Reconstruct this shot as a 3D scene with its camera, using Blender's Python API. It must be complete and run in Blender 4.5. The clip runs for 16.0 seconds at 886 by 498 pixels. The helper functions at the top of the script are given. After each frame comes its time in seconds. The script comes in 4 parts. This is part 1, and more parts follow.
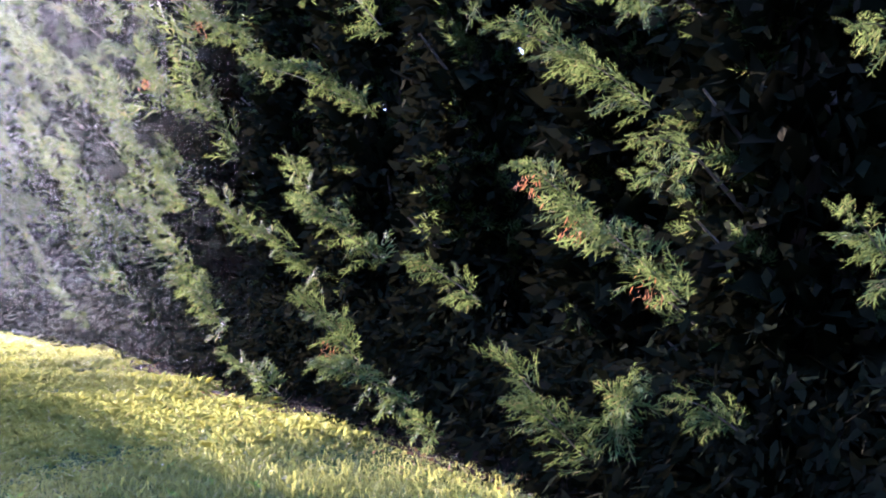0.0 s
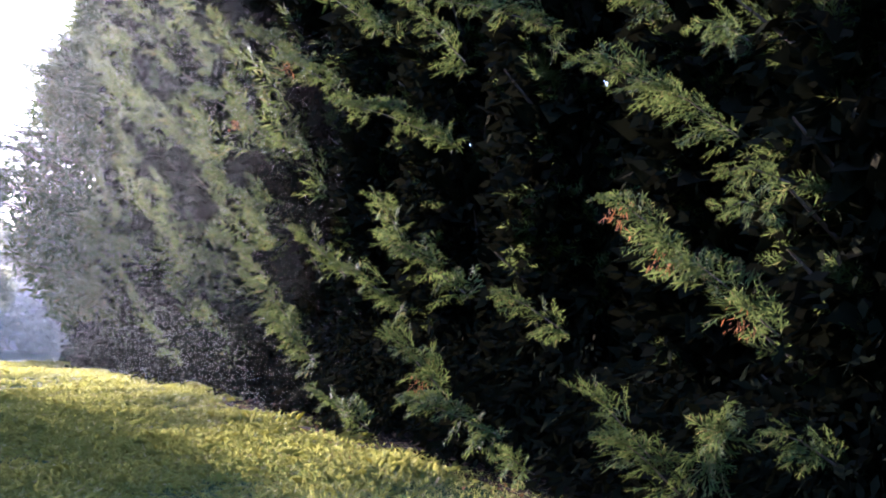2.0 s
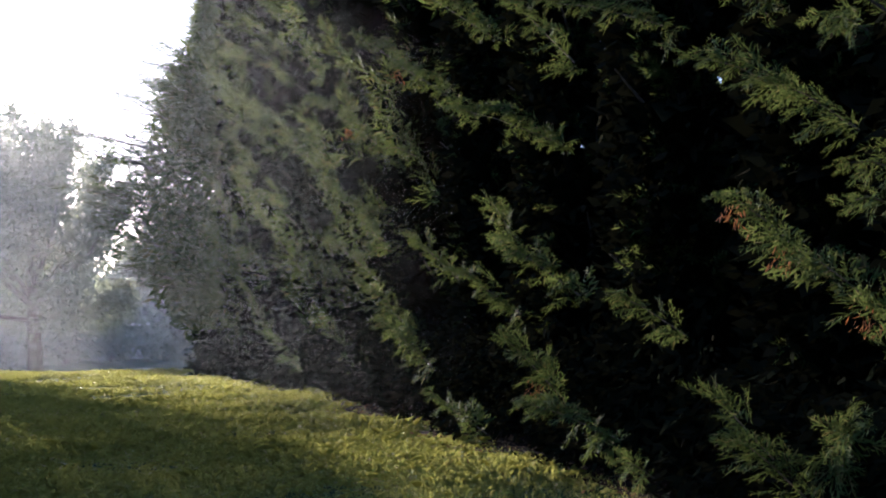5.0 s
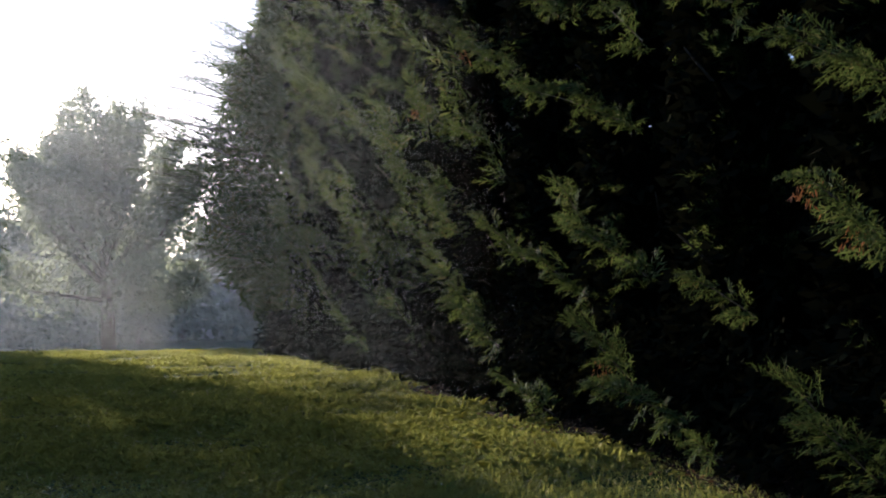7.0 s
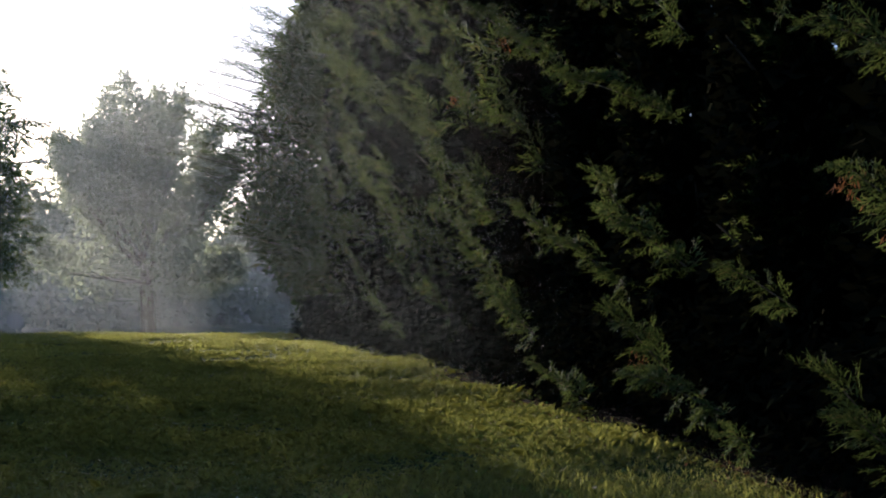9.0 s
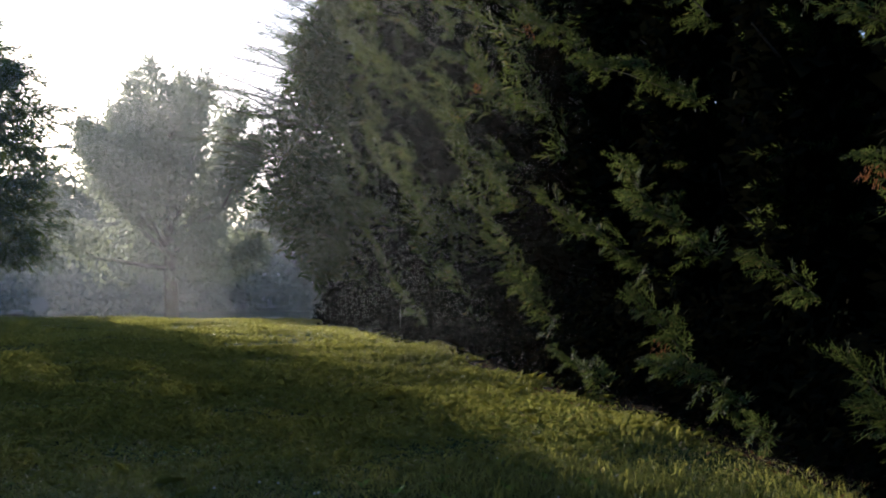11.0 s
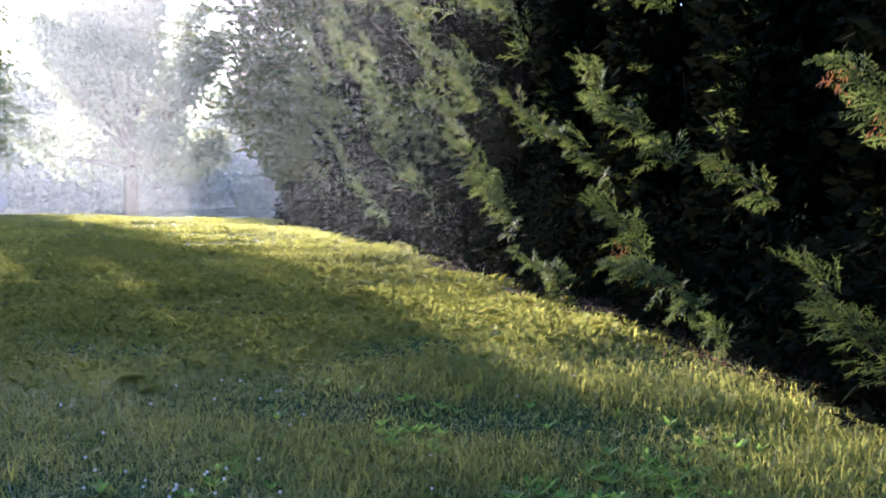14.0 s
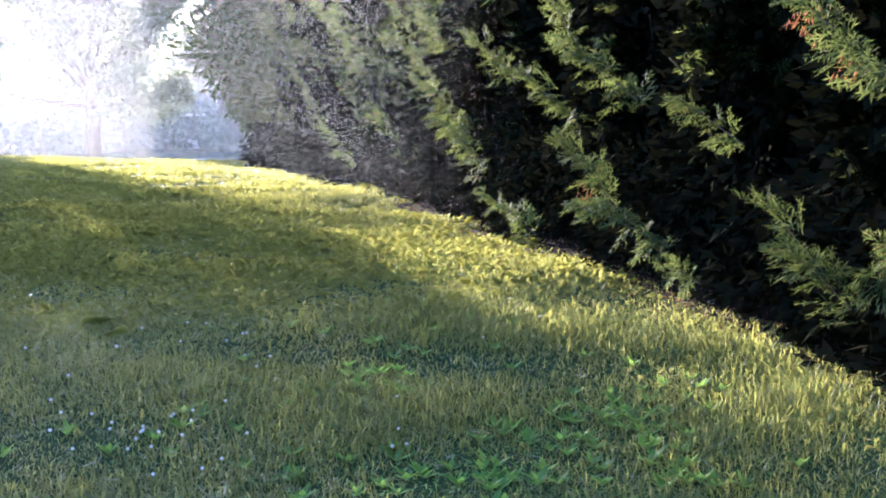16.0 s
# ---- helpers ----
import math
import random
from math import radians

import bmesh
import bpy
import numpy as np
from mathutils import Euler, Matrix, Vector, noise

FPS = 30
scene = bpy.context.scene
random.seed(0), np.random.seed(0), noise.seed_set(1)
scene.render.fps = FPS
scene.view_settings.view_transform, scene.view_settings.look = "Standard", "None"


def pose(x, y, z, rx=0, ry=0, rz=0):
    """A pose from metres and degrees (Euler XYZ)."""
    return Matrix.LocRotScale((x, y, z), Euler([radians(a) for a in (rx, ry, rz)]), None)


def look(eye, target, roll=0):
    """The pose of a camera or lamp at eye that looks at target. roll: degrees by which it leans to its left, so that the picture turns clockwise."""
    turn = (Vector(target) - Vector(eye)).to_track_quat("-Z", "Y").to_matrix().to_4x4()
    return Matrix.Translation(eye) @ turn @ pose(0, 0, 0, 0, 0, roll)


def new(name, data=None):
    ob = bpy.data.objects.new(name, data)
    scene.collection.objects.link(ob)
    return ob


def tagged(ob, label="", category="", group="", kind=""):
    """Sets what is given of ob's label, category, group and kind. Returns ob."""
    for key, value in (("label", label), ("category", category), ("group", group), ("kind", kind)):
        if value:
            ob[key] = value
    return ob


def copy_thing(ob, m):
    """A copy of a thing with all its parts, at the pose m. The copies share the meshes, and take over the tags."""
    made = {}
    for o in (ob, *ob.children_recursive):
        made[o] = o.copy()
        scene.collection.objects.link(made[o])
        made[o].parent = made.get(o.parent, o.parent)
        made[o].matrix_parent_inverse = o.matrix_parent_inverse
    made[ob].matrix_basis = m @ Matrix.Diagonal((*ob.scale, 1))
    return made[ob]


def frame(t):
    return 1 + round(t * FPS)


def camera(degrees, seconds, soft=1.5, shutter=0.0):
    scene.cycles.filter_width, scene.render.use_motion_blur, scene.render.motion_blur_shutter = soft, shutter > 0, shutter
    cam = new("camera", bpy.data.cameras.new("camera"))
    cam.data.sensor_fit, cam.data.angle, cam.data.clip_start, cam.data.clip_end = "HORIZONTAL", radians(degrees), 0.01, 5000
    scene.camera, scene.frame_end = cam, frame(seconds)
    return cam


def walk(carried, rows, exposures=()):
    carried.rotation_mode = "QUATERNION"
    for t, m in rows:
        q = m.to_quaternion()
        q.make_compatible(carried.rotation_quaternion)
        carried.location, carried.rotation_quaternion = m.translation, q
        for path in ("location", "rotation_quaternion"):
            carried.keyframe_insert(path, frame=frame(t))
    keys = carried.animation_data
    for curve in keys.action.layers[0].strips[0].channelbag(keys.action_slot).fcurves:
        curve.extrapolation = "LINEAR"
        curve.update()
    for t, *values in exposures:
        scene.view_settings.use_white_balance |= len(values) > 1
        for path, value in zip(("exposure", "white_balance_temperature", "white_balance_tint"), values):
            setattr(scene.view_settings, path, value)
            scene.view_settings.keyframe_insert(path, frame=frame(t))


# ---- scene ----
cam = camera(40.8, 16.0, soft=2.0)
PATH = [
    (0.0, (0, 0, 1.55), (5.1397, 8.5560, 2.1649), -1.740),
    (0.5, (0, 0, 1.55), (4.9925, 8.6352, 2.2632), -1.801),
    (1.0, (0, 0, 1.55), (4.8291, 8.7182, 2.3704), -1.675),
    (1.5, (0, 0, 1.55), (4.6440, 8.8083, 2.4703), -1.971),
    (2.0, (0, 0, 1.55), (4.4988, 8.8824, 2.4794), -2.193),
    (2.5, (0, 0, 1.55), (4.4085, 8.9311, 2.4441), -2.450),
    (3.0, (0, 0, 1.55), (4.2896, 8.9924, 2.4085), -2.452),
    (3.5, (0, 0, 1.55), (4.1443, 9.0617, 2.3928), -2.347),
    (4.0, (0, 0, 1.55), (4.0363, 9.1086, 2.4118), -2.323),
    (4.5, (0, 0, 1.55), (3.8618, 9.1723, 2.5276), -2.436),
    (5.0, (0, 0, 1.55), (3.6295, 9.2639, 2.5536), -2.890),
    (7.5, (0, 0, 1.55), (3.0032, 9.5030, 2.3705), -2.509),
    (8.0, (0, 0, 1.55), (2.9072, 9.5361, 2.3313), -2.426),
    (8.5, (0, 0, 1.55), (2.8560, 9.5514, 2.3341), -2.177),
    (9.0, (0, 0, 1.55), (2.8023, 9.5680, 2.3248), -1.820),
    (11.5, (0, 0, 1.55), (2.6074, 9.6365, 2.1331), -1.348),
    (12.0, (0, 0, 1.55), (2.6742, 9.6259, 1.9855), -0.943),
    (12.5, (0, 0, 1.55), (2.7249, 9.6189, 1.7779), -1.080),
    (13.0, (0, 0, 1.55), (2.8088, 9.5971, 1.6349), -1.169),
    (13.5, (0, 0, 1.55), (2.8766, 9.5772, 1.4913), -1.139),
    (14.0, (0, 0, 1.55), (2.9131, 9.5649, 1.3847), -0.922),
    (14.5, (0, 0, 1.55), (2.9350, 9.5555, 1.2723), -0.699),
    (15.0, (0, 0, 1.55), (2.9945, 9.5330, 1.1552), -0.761),
    (15.5, (0, 0, 1.55), (3.0788, 9.4985, 1.0028), -0.875),
    (16.0, (0, 0, 1.55), (3.1696, 9.4616, 0.8936), -0.896),
]
EXPOSURES = [(0, 4.05, 4700, 46), (1.5, 3.5, 4750, 42), (3.5, 2.55, 4850, 36), (5.0, 1.9, 4900, 28), (9.0, 0.95, 5000, 19), (11.5, 1.1, 5000, 19), (12.5, 2.05, 4950, 23),
             (14.5, 3.3, 4850, 30), (16.0, 3.7, 4800, 32)]
walk(cam, [(t, look(eye, target, roll)) for t, eye, target, roll in PATH], EXPOSURES)

# ---- light: a low morning sun ahead to the left, blown-out sky ----
SUN_YAW, SUN_UP = 9.0, 12.0      # degrees left of +y, and above the horizon
world = bpy.data.worlds.new("sky")
scene.world = world
world.use_nodes = True
wn, wl = world.node_tree.nodes, world.node_tree.links
sky = wn.new("ShaderNodeTexSky")
sky.sky_type, sky.sun_disc = "NISHITA", False
sky.sun_elevation, sky.sun_rotation = radians(SUN_UP), radians(-SUN_YAW)
sky.air_density, sky.dust_density, sky.ozone_density = 1.0, 1.4, 1.2
wl.new(sky.outputs[0], wn["Background"].inputs[0])
wn["Background"].inputs[1].default_value = 0.084
sun_data = bpy.data.lights.new("sun", "SUN")
sun_data.energy, sun_data.angle, sun_data.color = 5.0, radians(0.6), (1.0, 0.815, 0.49)
sun = new("sun", sun_data)
toward_sun = Vector((-math.sin(radians(SUN_YAW)) * math.cos(radians(SUN_UP)),
                     math.cos(radians(SUN_YAW)) * math.cos(radians(SUN_UP)), math.sin(radians(SUN_UP))))
sun.matrix_world = look(toward_sun * 200, (0, 0, 0))


# ---- materials ----
def material(name):
    m = bpy.data.materials.new(name)
    m.use_nodes = True
    n = m.node_tree.nodes
    n.clear()
    return m, n, m.node_tree.links


def ramp(n, stops):
    r = n.new("ShaderNodeValToRGB")
    while len(r.color_ramp.elements) < len(stops):
        r.color_ramp.elements.new(0.5)
    for e, (p, c) in zip(r.color_ramp.elements, stops):
        e.position, e.color = p, (*c, 1)
    return r


def leaf_material(name, colours, through_colour, share=0.35, rough=0.5, patch=0.6, fine=14.0, gloss=0.25):
    """Leaves: varied by leaf and by patch, glossy above, letting light through."""
    m, n, l = material(name)
    geo, tex = n.new("ShaderNodeNewGeometry"), n.new("ShaderNodeTexCoord")
    noise_a, noise_b = n.new("ShaderNodeTexNoise"), n.new("ShaderNodeTexNoise")
    noise_a.inputs["Scale"].default_value, noise_b.inputs["Scale"].default_value = patch, fine
    l.new(tex.outputs["Object"], noise_a.inputs["Vector"])
    l.new(tex.outputs["Object"], noise_b.inputs["Vector"])
    mix = n.new("ShaderNodeMath")
    mix.operation = "MULTIPLY_ADD"
    mix.inputs[1].default_value = 0.45
    l.new(geo.outputs["Random Per Island"], mix.inputs[0])
    half = n.new("ShaderNodeMath")
    half.operation = "MULTIPLY_ADD"
    half.inputs[1].default_value = 0.35
    l.new(noise_b.outputs["Fac"], half.inputs[0])
    third = n.new("ShaderNodeMath")
    third.operation = "MULTIPLY"
    third.inputs[1].default_value = 0.35
    l.new(noise_a.outputs["Fac"], third.inputs[0])
    l.new(third.outputs[0], half.inputs[2])
    l.new(half.outputs[0], mix.inputs[2])
    r = ramp(n, colours)
    l.new(mix.outputs[0], r.inputs[0])
    bsdf, trans, both, out = (n.new(k) for k in ("ShaderNodeBsdfPrincipled", "ShaderNodeBsdfTranslucent", "ShaderNodeMixShader", "ShaderNodeOutputMaterial"))
    l.new(r.outputs[0], bsdf.inputs["Base Color"])
    bsdf.inputs["Roughness"].default_value = rough
    bsdf.inputs["Specular IOR Level"].default_value = gloss
    tint = n.new("ShaderNodeMix")
    tint.data_type = "RGBA"
    tint.inputs["Factor"].default_value = 0.6
    l.new(r.outputs[0], tint.inputs["A"])
    tint.inputs["B"].default_value = (*through_colour, 1)
    l.new(tint.outputs["Result"], trans.inputs[0])
    both.inputs[0].default_value = share
    l.new(bsdf.outputs[0], both.inputs[1])
    l.new(trans.outputs[0], both.inputs[2])
    l.new(both.outputs[0], out.inputs[0])
    return m


def solid_material(name, stops, scale=6.0, rough=0.8, bump=0.3, metal=0.0, stretch=(1, 1, 1), gloss=0.5):
    """A hard surface: two scales of noise in its colour, and fine relief."""
    m, n, l = material(name)
    tex, scaled = n.new("ShaderNodeTexCoord"), n.new("ShaderNodeMapping")
    scaled.inputs["Scale"].default_value = stretch
    l.new(tex.outputs["Object"], scaled.inputs[0])
    a, b = n.new("ShaderNodeTexNoise"), n.new("ShaderNodeTexNoise")
    a.inputs["Scale"].default_value, b.inputs["Scale"].default_value = scale, scale * 9
    a.inputs["Detail"].default_value = 6
    l.new(scaled.outputs[0], a.inputs["Vector"])
    l.new(scaled.outputs[0], b.inputs["Vector"])
    mix = n.new("ShaderNodeMix")
    mix.inputs["Factor"].default_value = 0.4
    l.new(a.outputs["Fac"], mix.inputs["A"])
    l.new(b.outputs["Fac"], mix.inputs["B"])
    r = ramp(n, stops)
    l.new(mix.outputs["Result"], r.inputs[0])
    bsdf, out, relief = n.new("ShaderNodeBsdfPrincipled"), n.new("ShaderNodeOutputMaterial"), n.new("ShaderNodeBump")
    l.new(r.outputs[0], bsdf.inputs["Base Color"])
    bsdf.inputs["Roughness"].default_value, bsdf.inputs["Metallic"].default_value = rough, metal
    bsdf.inputs["Specular IOR Level"].default_value = gloss
    relief.inputs["Strength"].default_value, relief.inputs["Distance"].default_value = bump, 0.02
    l.new(mix.outputs["Result"], relief.inputs["Height"])
    l.new(relief.outputs[0], bsdf.inputs["Normal"])
    l.new(bsdf.outputs[0], out.inputs[0])
    return m


M_CYPRESS = leaf_material("cypress_foliage", [(0.3, (0.018, 0.048, 0.016)), (0.52, (0.042, 0.085, 0.026)), (0.72, (0.085, 0.115, 0.038)), (0.88, (0.26, 0.18, 0.09))],
                          (0.24, 0.28, 0.06), 0.28, 0.7, 4.5, 12.0, 0.05)
# Near-black leaf colour puts the shade of the hedge's gaps into the foliage.
M_INNER_SHADE = leaf_material("inner_foliage_painted_shade", [(0.3, (0.008, 0.011, 0.006)), (0.6, (0.012, 0.014, 0.008)), (0.8, (0.018, 0.016, 0.010))], (0.02, 0.02, 0.01), 0.05, 0.9, gloss=0.0)
M_DEAD = leaf_material("dead_rusty_foliage", [(0.3, (0.2, 0.07, 0.03)), (0.6, (0.30, 0.12, 0.05)), (0.8, (0.38, 0.2, 0.09))], (0.45, 0.2, 0.07), 0.3, 0.8, gloss=0.05)
M_BARK = solid_material("grey_brown_bark", [(0.3, (0.06, 0.045, 0.035)), (0.7, (0.16, 0.125, 0.10))], 5, 0.9, 0.8, 0, (3, 3, 0.6))
M_GRASS = leaf_material("grass_blades", [(0.25, (0.032, 0.085, 0.036)), (0.5, (0.055, 0.125, 0.05)), (0.74, (0.095, 0.165, 0.065)), (0.94, (0.27, 0.25, 0.13))],
                        (0.74, 0.67, 0.115), 0.54, 0.5, 0.55, 4.0, 0.16)
M_BROAD = leaf_material("broadleaf_weed", [(0.3, (0.06, 0.17, 0.03)), (0.6, (0.11, 0.26, 0.05)), (0.8, (0.18, 0.32, 0.07))], (0.4, 0.6, 0.08), 0.5, 0.4)
M_MAPLE = leaf_material("broadleaf_crown", [(0.3, (0.05, 0.085, 0.035)), (0.6, (0.09, 0.13, 0.05)), (0.8, (0.13, 0.16, 0.07))], (0.5, 0.52, 0.34), 0.55, 0.5, 0.3, 2.0)
M_FAR = leaf_material("far_crown", [(0.3, (0.07, 0.10, 0.05)), (0.6, (0.10, 0.13, 0.07)), (0.8, (0.13, 0.15, 0.09))], (0.35, 0.38, 0.26), 0.4, 0.6, 0.2, 1.0)


# ---- mesh helpers ----
def mesh_from(name, verts, faces, mat):
    """A mesh from an array of corners and an array of faces, all with the same number of sides."""
    verts, faces = np.asarray(verts, float), np.asarray(faces, int)
    me = bpy.data.meshes.new(name)
    sides = faces.shape[1]
    me.vertices.add(len(verts))
    me.vertices.foreach_set("co", verts.ravel())
    me.loops.add(faces.size)
    me.loops.foreach_set("vertex_index", faces.ravel())
    me.polygons.add(len(faces))
    me.polygons.foreach_set("loop_start", np.arange(len(faces)) * sides)
    me.update(calc_edges=True)
    me.materials.append(mat)
    return me


def part(name, bm, mat, parent, label=""):
    """A bmesh (or a finished mesh) as one object under a thing."""
    if isinstance(bm, bmesh.types.BMesh):
        me = bpy.data.meshes.new(name)
        bm.to_mesh(me)
        bm.free()
        me.materials.append(mat)
    else:
        me = bm
    ob = new(name, me)
    ob.parent = parent
    return tagged(ob, label)


def thing(name, m, label, category, group="", kind=""):
    ob = new(name)
    ob.empty_display_size = 0.3
    ob.matrix_world = m
    return tagged(ob, label, category, group, kind)


def tube(points, radii, sides=8):
    """Corners and quads of a bent, tapering tube."""
    pts, vs, fs = [Vector(p) for p in points], [], []
    for i, p in enumerate(pts):
        d = (pts[min(i + 1, len(pts) - 1)] - pts[max(i - 1, 0)]).normalized()
        u = d.orthogonal().normalized() if abs(d.z) > 0.9 else d.cross(Vector((0, 0, 1))).normalized()
        w = d.cross(u)
        for k in range(sides):
            a = 2 * math.pi * k / sides
            vs.append(p + (u * math.cos(a) + w * math.sin(a)) * radii[i])
    for i in range(len(pts) - 1):
        for k in range(sides):
            fs.append((i * sides + k, i * sides + (k + 1) % sides, (i + 1) * sides + (k + 1) % sides, (i + 1) * sides + k))
    return np.array([tuple(v) for v in vs]), np.array(fs)


def tube_mesh(name, points, radii, mat, sides=10):
    return mesh_from(name, *tube(points, radii, sides), mat)


def joined(pieces):
    vs, fs, at = [], [], 0
    for v, f in pieces:
        vs.append(v)
        fs.append(f + at)
        at += len(v)
    return np.concatenate(vs), np.concatenate(fs)


def leaves(base, way, side, length, width, fold=0.0):
    """Diamond leaves as quads: arrays of base points, directions, side directions, lengths and widths."""
    n = len(base)
    up = np.cross(way, side)
    mid = base + way * (length * 0.42)[:, None]
    tip = base + way * length[:, None] - up * (length * fold)[:, None]
    v = np.stack([base, mid + side * (width / 2)[:, None], tip, mid - side * (width / 2)[:, None]], 1).reshape(-1, 3)
    return v, np.arange(4 * n).reshape(n, 4)


def unit(a):
    return a / np.maximum(np.linalg.norm(a, axis=-1, keepdims=True), 1e-9)


# ---- ground ----
PROFILE_Y = [-400, -30, -6, 2, 5.5, 7.5, 9.1, 11.3, 13.7, 16.8, 20, 25, 28, 35, 39, 45, 56, 75, 90, 120, 200, 400, 3000]
PROFILE_Z = [-2.0, -0.6, -0.1, -0.03, 0.08, 0.33, 0.51, 0.71, 0.92, 1.16, 1.35, 1.58, 1.71, 1.92, 1.96, 1.75, 1.0, 1.0, 2.2, 5.0, 13, 24, 24]


def ground(x, y):
    """Height of the ground: a lawn that climbs to a low crest and drops to a street."""
    x, y = np.asarray(x, float), np.asarray(y, float)
    z = sum(w * np.interp(y + o, PROFILE_Y, PROFILE_Z) for o, w in ((-3, 0.15), (-1.5, 0.2), (0, 0.3), (1.5, 0.2), (3, 0.15)))
    z = z + 0.03 * np.clip(4.7 - x, -8, 12) * np.clip((y - 8) / 25, 0, 1) * np.clip((75 - y) / 25, 0, 1)
    near = np.exp(-((x / 40) ** 2 + (y / 60) ** 2))
    z = z + near * 0.03 * (np.sin(x * 1.3 + y * 0.4) + np.sin(y * 0.9 - x * 0.5 + 1))
    return z


def build_ground():
    xs = np.concatenate([np.linspace(-2500, -60, 14), np.linspace(-50, -12, 20), np.arange(-10, 14.01, 0.4), np.linspace(16, 60, 20), np.linspace(80, 2500, 14)])
    ys = np.concatenate([np.linspace(-2500, -40, 12), np.linspace(-30, -2, 15), np.arange(-1, 44.01, 0.4), np.linspace(45, 130, 60), np.linspace(150, 3000, 20)])
    gx, gy = np.meshgrid(xs, ys)
    v = np.stack([gx, gy, ground(gx, gy)], -1).reshape(-1, 3)
    i = np.arange(len(xs) * len(ys)).reshape(len(ys), len(xs))
    f = np.stack([i[:-1, :-1], i[:-1, 1:], i[1:, 1:], i[1:, :-1]], -1).reshape(-1, 4)
    m = solid_material("lawn_soil", [(0.3, (0.018, 0.036, 0.012)), (0.55, (0.035, 0.06, 0.02)), (0.75, (0.06, 0.075, 0.03))], 0.8, 0.95, 0.5, gloss=0.05)
    me = mesh_from("ground", v, f, m)
    me.polygons.foreach_set("use_smooth", np.ones(len(f), bool))
    return tagged(new("ground", me), "sloping mown lawn rising to a low crest", "ground", kind="structure")


build_ground()
HEDGE_X = 5.35    # foot of the hedge's foliage; it runs along y
HEDGE_END = 36.0


def lawn_edge(y):
    """Where the lawn gives way to bare soil under the hedge."""
    return np.interp(y, (4.5, 5.4, 6.3, 7.5, 8.7, 9.8, 12.9, 15.4, 17, 19.5, 30, 40), (4.3, 4.45, 4.7, 4.95, 5.0, 4.8, 4.82, 4.65, 4.85, 4.98, 5.4, 6.5)) + 0.05 * np.sin(y * 4.3)




def build_grass():
    """Blades on the lawn: dense near by, broader and fewer far off."""
    rng = np.random.default_rng(3)
    pieces, simple = [], []
    for y0, y1, x0, x1, per, tall, wide in ((4.3, 10, -1.0, 5.6, 3700, 0.098, 0.0052), (10, 14, -1.4, 5.6, 2300, 0.095, 0.0075), (14, 19, -1.9, 5.6, 1500, 0.09, 0.009),
                                            (19, 42, -4.0, 5.6, 420, 0.075, 0.016), (4.3, 42, -14, -1.0, 40, 0.07, 0.03), (-8, 4.3, -8, 5.4, 60, 0.06, 0.02)):
        n = int((y1 - y0 + 3) * (x1 - x0) * per)
        x, y = rng.uniform(x0, x1, n), rng.uniform(y0 - 1.5, y1 + 1.5, n)
        inside = rng.random(n) < np.clip((y - y0) / 3 + 0.5, 0, 1) * np.clip((y1 - y) / 3 + 0.5, 0, 1)
        x, y = x[inside], y[inside]
        n = len(x)
        clump = np.sin(x * 2.1 + np.sin(y * 1.7) * 2) + np.sin(y * 2.9 + x) * 0.7
        edge = lawn_edge(y)
        keep = (rng.random(n) < 0.75 + 0.25 * clump) & (x < edge - np.abs(rng.normal(0, 0.14, n)) + 0.2)
        x, y, clump = x[keep], y[keep], clump[keep]
        n = len(x)
        h = tall * rng.uniform(0.4, 1.25, n) * (1 + 0.22 * clump + 0.15 * (x > 4.9)) * np.where(rng.random(n) < 0.02, 1.6, 1)
        a, lean = rng.uniform(0, 2 * np.pi, n), np.where(rng.random(n) < 0.2, rng.uniform(0.2, 0.7, n), rng.uniform(0.6, 1.75, n))
        base = np.stack([x, y, ground(x, y) - 0.005], 1)
        out = np.stack([np.cos(a), np.sin(a), np.zeros(n)], 1)
        b = a + rng.uniform(0.9, 2.2, n)
        side = np.stack([np.cos(b), np.sin(b), rng.uniform(-0.4, 0.4, n)], 1) * (wide / 2 * rng.uniform(0.6, 1.4, n))[:, None]
        up = np.array([0, 0, 1.0])
        mid = base + up * (h * (0.62 - 0.12 * lean))[:, None] + out * (h * lean * 0.36)[:, None]
        tip = base + up * (h * (1.05 - 0.55 * lean))[:, None] + out * (h * lean * 1.05)[:, None]
        if y1 == 10:
            v = np.stack([base - side * 0.7, base + side * 0.7, mid + side, tip, mid - side], 1).reshape(-1, 3)
            k = 5 * np.arange(n)[:, None]
            pieces.append((v, np.concatenate([k + np.array([[0, 1, 2, 4]]), k + np.array([[4, 2, 3, 3]])])[:n]))
            simple.append((v, (k + np.array([[4, 2, 3]]))))
        else:
            v = np.stack([base, mid + side, tip, mid - side], 1).reshape(-1, 3)
            pieces.append((v, np.arange(4 * n).reshape(n, 4)))
    near_v, near_q = pieces[0]
    near_t = simple[0][1]
    rest_v, rest_q = joined(pieces[1:])
    quads = np.concatenate([near_q, rest_q + len(near_v)])
    tris = np.concatenate([near_t, quads[:, :3], quads[:, (0, 2, 3)]])
    verts = np.concatenate([near_v, rest_v])
    ob = new("grass", mesh_from("grass", verts, tris, M_GRASS))
    return tagged(ob, "green and straw-tipped lawn grass, sunlit beside the hedge", "grass", kind="stuff")


build_grass()


